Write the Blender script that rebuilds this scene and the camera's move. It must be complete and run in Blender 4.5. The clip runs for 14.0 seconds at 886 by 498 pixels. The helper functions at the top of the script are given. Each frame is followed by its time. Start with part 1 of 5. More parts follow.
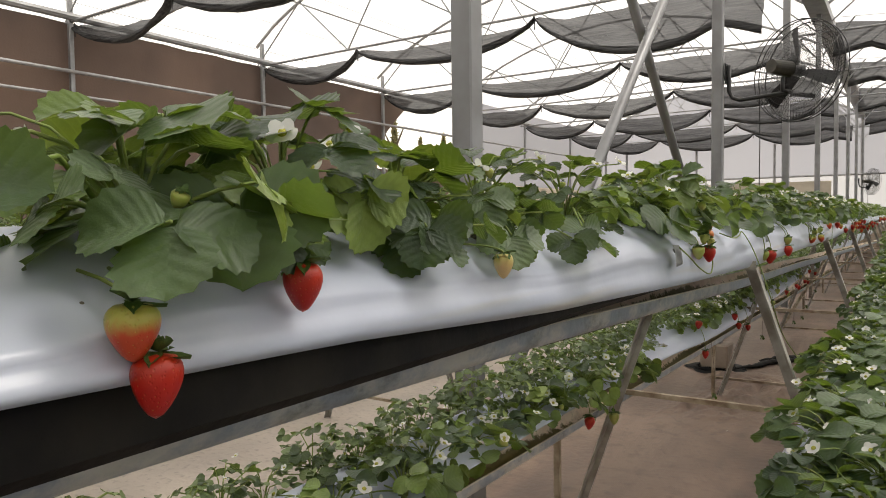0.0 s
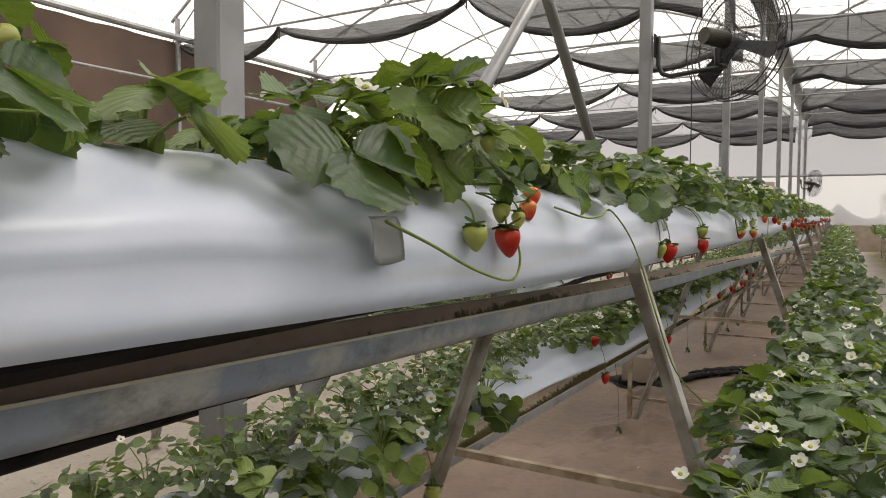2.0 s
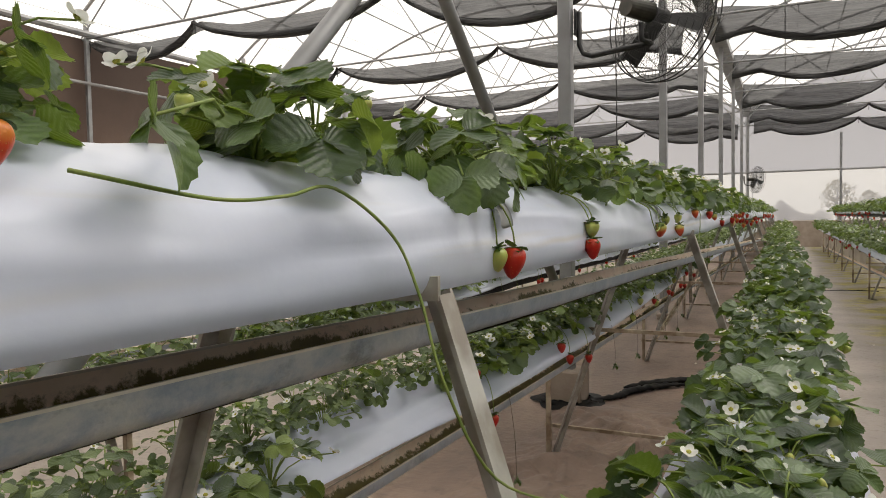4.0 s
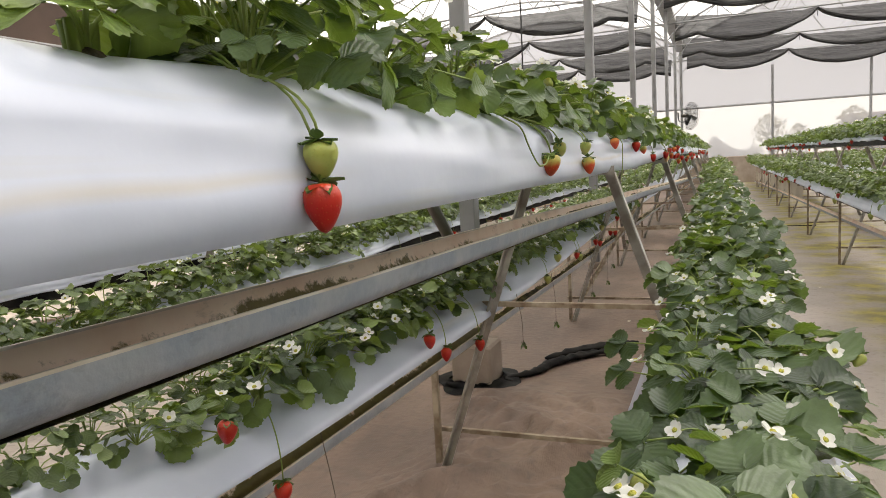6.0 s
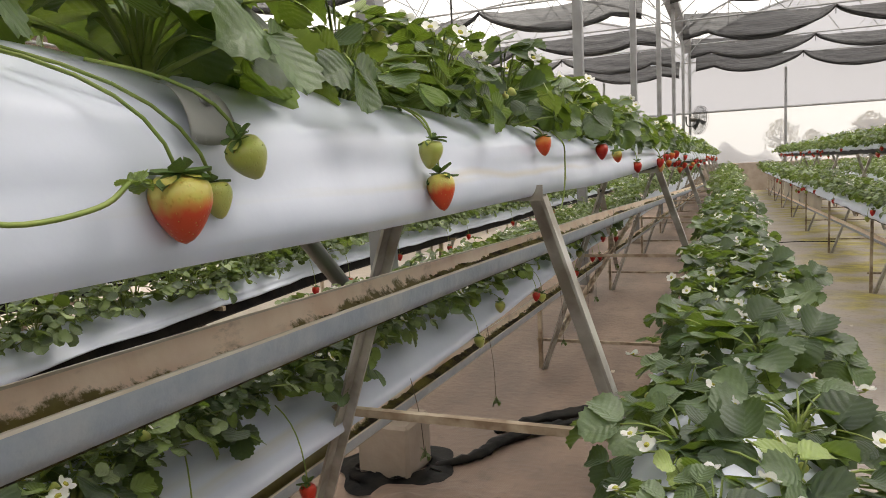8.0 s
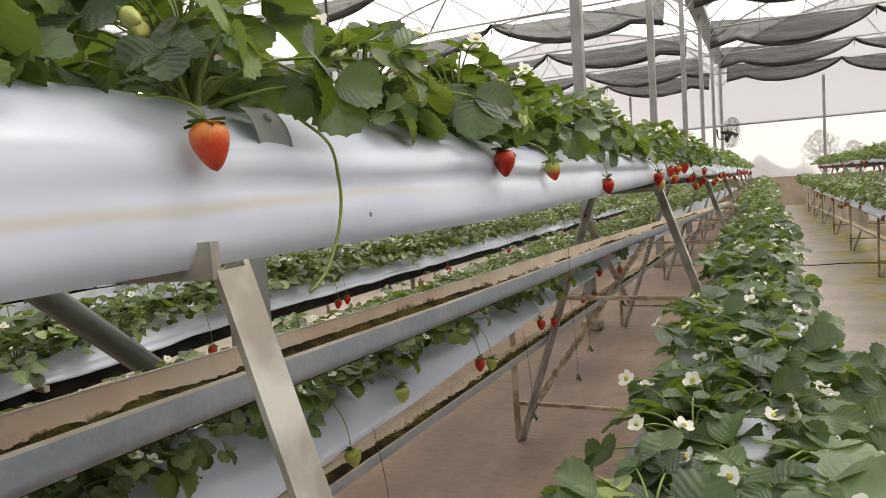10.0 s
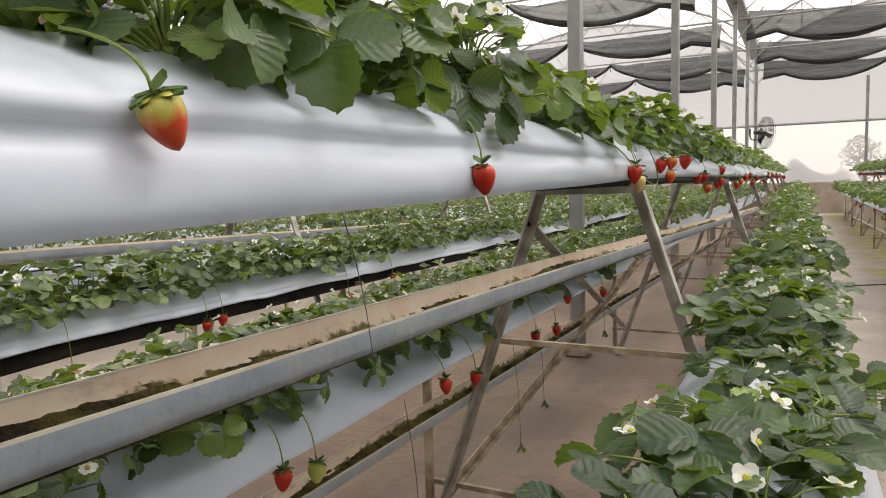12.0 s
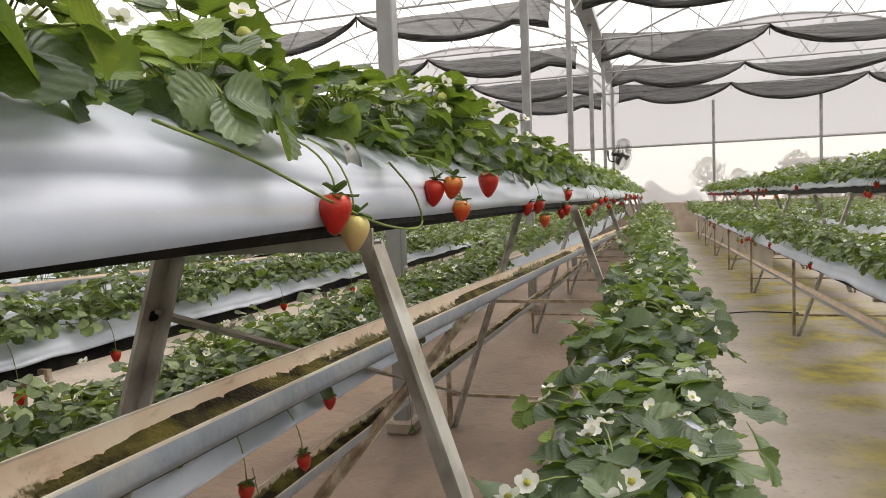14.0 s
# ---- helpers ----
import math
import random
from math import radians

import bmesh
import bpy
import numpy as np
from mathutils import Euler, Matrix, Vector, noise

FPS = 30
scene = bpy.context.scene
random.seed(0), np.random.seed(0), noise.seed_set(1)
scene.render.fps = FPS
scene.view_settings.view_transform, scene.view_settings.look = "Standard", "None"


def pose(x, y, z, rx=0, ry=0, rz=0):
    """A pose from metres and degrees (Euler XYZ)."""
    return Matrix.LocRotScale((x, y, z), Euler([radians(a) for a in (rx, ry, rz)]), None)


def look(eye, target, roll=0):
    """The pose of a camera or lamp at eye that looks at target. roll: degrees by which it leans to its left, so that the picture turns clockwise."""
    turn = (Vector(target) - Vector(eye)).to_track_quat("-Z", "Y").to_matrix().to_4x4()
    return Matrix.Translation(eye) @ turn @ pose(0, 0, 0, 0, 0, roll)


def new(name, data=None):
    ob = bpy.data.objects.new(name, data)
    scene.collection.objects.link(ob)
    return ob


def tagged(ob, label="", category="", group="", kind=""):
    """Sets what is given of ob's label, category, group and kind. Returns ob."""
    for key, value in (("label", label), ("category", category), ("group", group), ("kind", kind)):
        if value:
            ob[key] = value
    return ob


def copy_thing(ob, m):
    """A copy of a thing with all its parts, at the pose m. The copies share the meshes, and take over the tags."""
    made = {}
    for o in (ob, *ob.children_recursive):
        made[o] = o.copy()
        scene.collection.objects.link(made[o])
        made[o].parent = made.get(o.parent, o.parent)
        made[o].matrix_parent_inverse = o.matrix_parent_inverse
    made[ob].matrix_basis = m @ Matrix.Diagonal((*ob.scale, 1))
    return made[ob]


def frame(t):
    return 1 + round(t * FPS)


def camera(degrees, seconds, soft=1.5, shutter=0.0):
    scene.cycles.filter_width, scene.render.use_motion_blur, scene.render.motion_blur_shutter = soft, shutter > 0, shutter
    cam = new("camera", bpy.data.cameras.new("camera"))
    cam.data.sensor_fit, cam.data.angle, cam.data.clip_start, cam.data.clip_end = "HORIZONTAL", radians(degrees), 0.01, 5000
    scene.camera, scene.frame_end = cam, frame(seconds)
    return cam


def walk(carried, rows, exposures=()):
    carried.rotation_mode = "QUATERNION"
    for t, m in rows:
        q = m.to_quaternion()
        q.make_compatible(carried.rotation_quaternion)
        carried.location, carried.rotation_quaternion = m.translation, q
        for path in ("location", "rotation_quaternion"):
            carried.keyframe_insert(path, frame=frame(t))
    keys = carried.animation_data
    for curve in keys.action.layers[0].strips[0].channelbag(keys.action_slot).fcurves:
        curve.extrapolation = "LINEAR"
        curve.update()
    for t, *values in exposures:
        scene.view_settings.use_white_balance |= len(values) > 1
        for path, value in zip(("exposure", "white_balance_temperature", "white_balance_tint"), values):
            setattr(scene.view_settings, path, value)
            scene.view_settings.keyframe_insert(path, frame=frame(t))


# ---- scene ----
cam = camera(64.9, 14.0, soft=0.95)
PATH = [
    (0, (0.055, 2.26, 1.293), (-1.048, 3.927, 1.206), -0.7),
    (0.5, (0.02, 2.49, 1.279), (-1.24, 4.039, 1.159), 0.2),
    (1, (0.006, 2.663, 1.29), (-1.262, 4.205, 1.173), -0.7),
    (1.5, (0.061, 2.934, 1.264), (-1.142, 4.529, 1.166), 0.8),
    (2, (0.022, 3.233, 1.232), (-0.971, 4.966, 1.135), 0.3),
    (2.5, (0.024, 3.44, 1.238), (-0.81, 5.257, 1.18), -0.8),
    (3, (0.044, 3.643, 1.246), (-0.783, 5.464, 1.206), -0.2),
    (3.2, (0.04, 3.71, 1.243), (-0.801, 5.524, 1.204), -0.4),
    (5.3, (0.008, 4.527, 1.155), (-0.895, 6.301, 0.958), -1.5),
    (5.5, (-0.01, 4.647, 1.152), (-0.887, 6.432, 0.942), -1.2),
    (6, (-0.018, 4.91, 1.172), (-0.755, 6.754, 0.938), -3.3),
    (6.5, (0.012, 5.184, 1.198), (-0.742, 7.027, 1.004), -2.3),
    (7, (0.021, 5.451, 1.172), (-0.752, 7.287, 0.997), -1.6),
    (7.5, (-0.009, 5.787, 1.187), (-0.619, 7.684, 1.01), -2.6),
    (8, (-0.015, 6.009, 1.179), (-0.773, 7.846, 0.956), -2.8),
    (8.2, (0.004, 6.114, 1.173), (-0.781, 7.938, 0.934), -2.7),
    (10.3, (0.049, 7.058, 1.167), (-0.801, 8.862, 1.01), -3.9),
    (10.5, (0.034, 7.17, 1.149), (-0.82, 8.969, 0.966), -3.0),
    (11, (0.016, 7.46, 1.172), (-0.734, 9.302, 0.961), -2.9),
    (11.5, (0.052, 7.727, 1.199), (-0.777, 9.542, 1.06), -3.0),
    (12, (0.047, 7.944, 1.149), (-0.863, 9.716, 0.967), -1.5),
    (12.5, (-0.006, 8.26, 1.158), (-0.733, 10.113, 0.967), -2.3),
    (13, (0.016, 8.511, 1.168), (-0.711, 10.365, 0.978), -2.7),
    (13.5, (0.073, 8.745, 1.17), (-0.675, 10.595, 1.045), -3.0),
    (14, (0.023, 9.064, 1.172), (-0.563, 10.972, 1.043), -2.2),
]
walk(cam, [(t, look(eye, target, roll)) for t, eye, target, roll in PATH],
     exposures=tuple((t, ev, 6950, 9) for t, ev in ((0.0, 0.0), (1.0, 0.05), (1.5, -0.05), (2.2, 0.08), (2.5, 0.12), (3.0, -0.15), (3.2, -0.15), (5.4, 0.31), (6.5, 0.46), (7.0, 0.36), (8.0, 0.38), (10.5, 0.50), (11.0, 0.52), (11.7, 0.39), (13.0, 0.42), (13.5, 0.35), (14.0, 0.41))))

# ---- world, sun ----
world = bpy.data.worlds.new("overcast_sky")
scene.world = world
world.use_nodes = True
wn, wl = world.node_tree.nodes, world.node_tree.links
sky = wn.new("ShaderNodeTexSky")
sky.sky_type, sky.sun_disc = "NISHITA", False
sky.sun_elevation, sky.sun_rotation = radians(59), radians(48)
sky.air_density, sky.dust_density = 1.6, 4.0
haze = wn.new("ShaderNodeMixRGB")
haze.inputs["Fac"].default_value = 0.7
haze.inputs["Color2"].default_value = (13.7, 13.2, 12.6, 1)
wl.new(sky.outputs["Color"], haze.inputs["Color1"])
wl.new(haze.outputs["Color"], wn["Background"].inputs["Color"])
wn["Background"].inputs["Strength"].default_value = 0.13
sun = new("sun", bpy.data.lights.new("sun", "SUN"))
sun.data.energy, sun.data.angle, sun.data.color = 4.2, radians(20), (1.0, 0.975, 0.94)
sun.matrix_world = look((5.0, 4.5, 11.0), (0, 0, 0))

# ---- materials ----
def mat(name, colour, rough=0.6, metal=0.0, colour2=None, scale=20.0, bump=0.0, bscale=None, detail=4.0, trans=0.0, spread=(0.35, 0.65)):
    """A principled material with two-tone noise, fine relief and an optional share of light let through."""
    m = bpy.data.materials.new(name)
    m.use_nodes = True
    n, l = m.node_tree.nodes, m.node_tree.links
    b = n["Principled BSDF"]
    b.inputs["Roughness"].default_value, b.inputs["Metallic"].default_value = rough, metal
    b.inputs["Base Color"].default_value = (*colour, 1)
    tc = n.new("ShaderNodeTexCoord")
    if colour2:
        no = n.new("ShaderNodeTexNoise")
        no.inputs["Scale"].default_value, no.inputs["Detail"].default_value = scale, detail
        l.new(tc.outputs["Object"], no.inputs["Vector"])
        r = n.new("ShaderNodeValToRGB")
        r.color_ramp.elements[0].position, r.color_ramp.elements[1].position = spread
        r.color_ramp.elements[0].color, r.color_ramp.elements[1].color = (*colour, 1), (*colour2, 1)
        l.new(no.outputs["Fac"], r.inputs["Fac"])
        l.new(r.outputs["Color"], b.inputs["Base Color"])
    if bump:
        nb = n.new("ShaderNodeTexNoise")
        nb.inputs["Scale"].default_value, nb.inputs["Detail"].default_value = bscale or scale * 3, 6
        l.new(tc.outputs["Object"], nb.inputs["Vector"])
        bu = n.new("ShaderNodeBump")
        bu.inputs["Strength"].default_value, bu.inputs["Distance"].default_value = bump, 0.01
        l.new(nb.outputs["Fac"], bu.inputs["Height"])
        l.new(bu.outputs["Normal"], b.inputs["Normal"])
    if trans:
        t = n.new("ShaderNodeBsdfTranslucent")
        mx = n.new("ShaderNodeMixShader")
        mx.inputs["Fac"].default_value = trans
        src = b.inputs["Base Color"].links
        if src:
            l.new(src[0].from_socket, t.inputs["Color"])
        else:
            t.inputs["Color"].default_value = (*colour, 1)
        l.new(b.outputs["BSDF"], mx.inputs[1])
        l.new(t.outputs["BSDF"], mx.inputs[2])
        l.new(mx.outputs["Shader"], n["Material Output"].inputs["Surface"])
    return m


M_film = mat("white_film", (0.575, 0.613, 0.715), 0.28, 0, (0.50, 0.54, 0.645), 5.0, 0.16, 8.0)
def soil_film(m):
    """Dust specks and faint water streaks on the film."""
    n, l = m.node_tree.nodes, m.node_tree.links
    b = n["Principled BSDF"]
    src = b.inputs["Base Color"].links[0].from_socket
    tc = n.new("ShaderNodeTexCoord")
    vo = n.new("ShaderNodeTexVoronoi")
    vo.inputs["Scale"].default_value = 7.0
    l.new(tc.outputs["Object"], vo.inputs["Vector"])
    lt = n.new("ShaderNodeMath")
    lt.operation = "LESS_THAN"
    lt.inputs[1].default_value = 0.022
    l.new(vo.outputs["Distance"], lt.inputs[0])
    mp = n.new("ShaderNodeMapping")
    mp.inputs["Scale"].default_value = (1.0, 0.55, 16.0)
    st = n.new("ShaderNodeTexNoise")
    st.inputs["Scale"].default_value, st.inputs["Detail"].default_value = 2.0, 6
    l.new(tc.outputs["Object"], mp.inputs["Vector"]), l.new(mp.outputs[0], st.inputs["Vector"])
    mr = n.new("ShaderNodeMapRange")
    mr.inputs["From Min"].default_value, mr.inputs["From Max"].default_value, mr.inputs["To Max"].default_value = 0.60, 0.78, 0.5
    l.new(st.outputs["Fac"], mr.inputs["Value"])
    a, c = n.new("ShaderNodeMixRGB"), n.new("ShaderNodeMixRGB")
    a.inputs["Color2"].default_value, c.inputs["Color2"].default_value = (0.50, 0.46, 0.34, 1), (0.12, 0.10, 0.08, 1)
    l.new(mr.outputs["Result"], a.inputs["Fac"]), l.new(src, a.inputs["Color1"])
    l.new(lt.outputs[0], c.inputs["Fac"]), l.new(a.outputs["Color"], c.inputs["Color1"])
    sp, wob, up, dn, mul, e = (n.new("ShaderNode" + k) for k in ("SeparateXYZ", "TexNoise", "MapRange", "MapRange", "Math", "MixRGB"))
    wob.inputs["Scale"].default_value = 2.2
    l.new(tc.outputs["Object"], sp.inputs[0]), l.new(tc.outputs["Object"], wob.inputs["Vector"])
    at = n.new("ShaderNodeMath")
    at.operation, at.inputs[1].default_value = "MULTIPLY_ADD", 0.05
    l.new(wob.outputs["Fac"], at.inputs[0]), l.new(sp.outputs["Z"], at.inputs[2])
    for q, lo, hi in ((up, 1.186, 1.193), (dn, 1.203, 1.195)):
        q.inputs["From Min"].default_value, q.inputs["From Max"].default_value = lo, hi
        l.new(at.outputs[0], q.inputs["Value"])
    mul.operation = "MULTIPLY"
    l.new(up.outputs["Result"], mul.inputs[0]), l.new(dn.outputs["Result"], mul.inputs[1])
    patch = n.new("ShaderNodeMath")
    patch.operation, patch.use_clamp = "MULTIPLY", True
    here = n.new("ShaderNodeTexNoise")
    here.inputs["Scale"].default_value = 0.9
    l.new(tc.outputs["Object"], here.inputs["Vector"])
    hr = n.new("ShaderNodeMapRange")
    hr.inputs["From Min"].default_value, hr.inputs["From Max"].default_value, hr.inputs["To Max"].default_value = 0.50, 0.64, 0.4
    l.new(here.outputs["Fac"], hr.inputs["Value"])
    l.new(mul.outputs[0], patch.inputs[0]), l.new(hr.outputs["Result"], patch.inputs[1])
    e.inputs["Color2"].default_value = (0.46, 0.36, 0.17, 1)
    l.new(patch.outputs[0], e.inputs["Fac"]), l.new(c.outputs["Color"], e.inputs["Color1"])
    l.new(e.outputs["Color"], b.inputs["Base Color"])


soil_film(M_film)
M_black = mat("black_plastic", (0.007, 0.007, 0.008), 0.55, 0, (0.022, 0.020, 0.017), 12, 0.2)
M_soil = mat("dark_soil", (0.03, 0.022, 0.015), 0.95, 0, (0.08, 0.06, 0.04), 60, 0.8)
M_cream = mat("cream_plastic", (0.88, 0.745, 0.59), 0.55, 0, (0.77, 0.575, 0.42), 9, 0.15, spread=(0.42, 0.72))
M_rim = mat("cream_rim", (0.74, 0.70, 0.60), 0.5, 0, (0.55, 0.47, 0.36), 9)


def stain(m, colour, scale, stretch, lo, hi, share, until=None):
    """Adds blotches of dirt over the base colour of a material."""
    n, l = m.node_tree.nodes, m.node_tree.links
    b = n["Principled BSDF"]
    src = b.inputs["Base Color"].links[0].from_socket
    tc, mp, no, mr, mx = (n.new("ShaderNode" + k) for k in ("TexCoord", "Mapping", "TexNoise", "MapRange", "MixRGB"))
    mp.inputs["Scale"].default_value = stretch
    no.inputs["Scale"].default_value, no.inputs["Detail"].default_value, no.inputs["Roughness"].default_value = scale, 8, 0.68
    mr.inputs["From Min"].default_value, mr.inputs["From Max"].default_value, mr.inputs["To Max"].default_value = lo, hi, share
    mx.inputs["Color2"].default_value = (*colour, 1)
    l.new(tc.outputs["Object"], mp.inputs["Vector"]), l.new(mp.outputs[0], no.inputs["Vector"])
    l.new(no.outputs["Fac"], mr.inputs["Value"]), l.new(mr.outputs["Result"], mx.inputs["Fac"])
    l.new(src, mx.inputs["Color1"]), l.new(mx.outputs["Color"], b.inputs["Base Color"])
    if until:
        sp, fade, mul = (n.new("ShaderNode" + k) for k in ("SeparateXYZ", "MapRange", "Math"))
        fade.inputs["From Min"].default_value, fade.inputs["From Max"].default_value = until + 1.2, until
        fade.inputs["To Min"].default_value = 0.25
        mul.operation = "MULTIPLY"
        l.new(tc.outputs["Object"], sp.inputs[0]), l.new(sp.outputs["Y"], fade.inputs["Value"])
        l.new(mr.outputs["Result"], mul.inputs[0]), l.new(fade.outputs["Result"], mul.inputs[1]), l.new(mul.outputs[0], mx.inputs["Fac"])


M_cream_far = M_cream.copy()
stain(M_cream, (0.16, 0.105, 0.055), 14.0, (1, 0.8, 1.6), 0.56, 0.70, 0.35)
stain(M_cream, (0.10, 0.095, 0.03), 22.0, (1, 0.7, 1.6), 0.60, 0.72, 0.4)


def moss_line(m):
    """Moss and mud that grow up from the bottom of the lining, thick in some stretches."""
    n, l = m.node_tree.nodes, m.node_tree.links
    b = n["Principled BSDF"]
    src = b.inputs["Base Color"].links[0].from_socket
    tc, uv, sp, big, fine, mr, mx, tone, hue = (n.new("ShaderNode" + k) for k in ("TexCoord", "UVMap", "SeparateXYZ", "TexNoise", "TexNoise", "MapRange", "MixRGB", "TexNoise", "MixRGB"))
    big.inputs["Scale"].default_value, big.inputs["Detail"].default_value = 1.6, 4
    fine.inputs["Scale"].default_value, fine.inputs["Detail"].default_value, fine.inputs["Roughness"].default_value = 28, 8, 0.7
    tone.inputs["Scale"].default_value, tone.inputs["Detail"].default_value, tone.inputs["Roughness"].default_value = 26, 8, 0.75
    for t in (big, fine, tone):
        l.new(tc.outputs["Object"], t.inputs["Vector"])
    l.new(uv.outputs["UV"], sp.inputs[0])
    a, c = n.new("ShaderNodeMath"), n.new("ShaderNodeMath")
    a.operation = c.operation = "MULTIPLY_ADD"
    a.inputs[1].default_value, c.inputs[1].default_value = 2.3, 1.5
    l.new(big.outputs["Fac"], a.inputs[0]), l.new(sp.outputs["Y"], a.inputs[2])
    l.new(fine.outputs["Fac"], c.inputs[0]), l.new(a.outputs[0], c.inputs[2])
    mr.inputs["From Min"].default_value, mr.inputs["From Max"].default_value = 2.34, 2.5
    l.new(c.outputs[0], mr.inputs["Value"])
    hue.inputs["Color1"].default_value, hue.inputs["Color2"].default_value = (0.055, 0.036, 0.014, 1), (0.25, 0.215, 0.05, 1)
    l.new(tone.outputs["Fac"], hue.inputs["Fac"])
    l.new(mr.outputs["Result"], mx.inputs["Fac"]), l.new(src, mx.inputs["Color1"]), l.new(hue.outputs["Color"], mx.inputs["Color2"])
    l.new(mx.outputs["Color"], b.inputs["Base Color"])


moss_line(M_cream)
M_black.node_tree.nodes["Principled BSDF"].inputs["Specular IOR Level"].default_value = 0.1
stain(M_black, (0.16, 0.12, 0.08), 6.0, (1, 0.5, 3), 0.62, 0.8, 0.3)
M_grey = mat("grey_plastic", (0.29, 0.33, 0.385), 0.4, 0, (0.38, 0.41, 0.44), 16, 0.2, 50, 8, spread=(0.42, 0.75))

M_moss = mat("moss", (0.035, 0.026, 0.010), 0.95, 0, (0.21, 0.18, 0.038), 16, 1.0, 160, 8, spread=(0.40, 0.66))
stain(M_grey, (0.60, 0.58, 0.52), 8.0, (1, 1, 1.6), 0.46, 0.60, 0.8, 4.2)
stain(M_grey, (0.10, 0.10, 0.075), 11.0, (1.3, 0.8, 1.3), 0.54, 0.66, 0.6, 5.0)
M_steel = mat("galvanised_steel", (0.52, 0.51, 0.47), 0.5, 0.35, (0.30, 0.27, 0.23), 14, 0.1)
M_rust = mat("rusted_steel", (0.52, 0.44, 0.33), 0.7, 0.15, (0.24, 0.17, 0.11), 16, 0.2)
M_column = mat("column_steel", (0.32, 0.325, 0.33), 0.45, 0.5, (0.24, 0.24, 0.24), 5, 0.05)
M_brown = mat("brown_curtain", (0.078, 0.054, 0.044), 0.8, 0, (0.135, 0.09, 0.068), 0.5, 0.25, 30, trans=0.12)
M_fan = mat("fan_black", (0.014, 0.014, 0.015), 0.5, 0.0, (0.026, 0.026, 0.026), 20)
M_cloud = mat("concrete", (0.42, 0.35, 0.29), 0.9, 0, (0.32, 0.26, 0.21), 4, 0.3, 40)
M_white = mat("white_sheet", (0.72, 0.70, 0.68), 0.6, 0, (0.6, 0.58, 0.55), 3, 0.3, 8)
M_stem = mat("stem", (0.19, 0.27, 0.055), 0.5, 0, (0.27, 0.33, 0.08), 30, trans=0.2)
M_petal = mat("petal", (0.85, 0.85, 0.80), 0.6, trans=0.35)
M_pollen = mat("flower_centre", (0.55, 0.47, 0.06), 0.8, 0, (0.38, 0.42, 0.08), 200, 0.6, 300)
M_sepal = mat("sepal", (0.06, 0.115, 0.028), 0.55, 0, (0.11, 0.18, 0.04), 60, trans=0.2)


def clear(name, colour, through_share, rough=0.3):
    """Thin milky plastic: part goes straight through, part is scattered."""
    m = bpy.data.materials.new(name)
    m.use_nodes = True
    n, l = m.node_tree.nodes, m.node_tree.links
    n.remove(n["Principled BSDF"])
    tr, tl, df = n.new("ShaderNodeBsdfTransparent"), n.new("ShaderNodeBsdfTranslucent"), n.new("ShaderNodeBsdfDiffuse")
    a, b = n.new("ShaderNodeMixShader"), n.new("ShaderNodeMixShader")
    for s in (tl, df):
        s.inputs["Color"].default_value = (*colour, 1)
    tr.inputs["Color"].default_value = (0.97, 0.97, 0.97, 1)
    a.inputs["Fac"].default_value, b.inputs["Fac"].default_value = 0.25, through_share
    l.new(tl.outputs[0], a.inputs[1]), l.new(df.outputs[0], a.inputs[2])
    l.new(a.outputs[0], b.inputs[1]), l.new(tr.outputs[0], b.inputs[2])
    l.new(b.outputs[0], n["Material Output"].inputs["Surface"])
    return m


def netting(name, colour, colour2, open_share):
    """Woven net: dark threads with tiny gaps, clumped by a fine weave; colour streaks imitate the shade of its folds.
    """
    m = mat(name, colour, 0.9, 0, colour2, 5, 0.5, 90, trans=0.14)
    n, l = m.node_tree.nodes, m.node_tree.links
    out = n["Material Output"].inputs["Surface"]
    was = out.links[0].from_socket
    tr, mx = n.new("ShaderNodeBsdfTransparent"), n.new("ShaderNodeMixShader")
    no = n.new("ShaderNodeTexNoise")
    no.inputs["Scale"].default_value, no.inputs["Detail"].default_value = 110, 2
    mp = n.new("ShaderNodeMapRange")
    mp.inputs["From Min"].default_value, mp.inputs["From Max"].default_value = 0.35, 0.65
    mp.inputs["To Min"].default_value, mp.inputs["To Max"].default_value = open_share * 0.5, open_share * 1.5
    tc = n.new("ShaderNodeTexCoord")
    l.new(tc.outputs["Object"], no.inputs["Vector"])
    l.new(no.outputs["Fac"], mp.inputs["Value"])
    l.new(mp.outputs["Result"], mx.inputs["Fac"])
    # stretched noise: fold shading is painted as light and dark streaks along x
    folds = n.new("ShaderNodeMapping")
    folds.inputs["Scale"].default_value = (0.15, 6.0, 9.0)
    l.new(tc.outputs["Object"], folds.inputs["Vector"])
    for t in [q for q in n if q.type == "TEX_NOISE" and q != no]:
        l.new(folds.outputs[0], t.inputs["Vector"])
    l.new(was, mx.inputs[1]), l.new(tr.outputs[0], mx.inputs[2])
    l.new(mx.outputs[0], out)
    return m


M_net = netting("shade_net", (0.012, 0.012, 0.013), (0.055, 0.054, 0.053), 0.04)
M_veil = netting("thin_shade_net", (0.018, 0.018, 0.019), (0.068, 0.066, 0.065), 0.10)


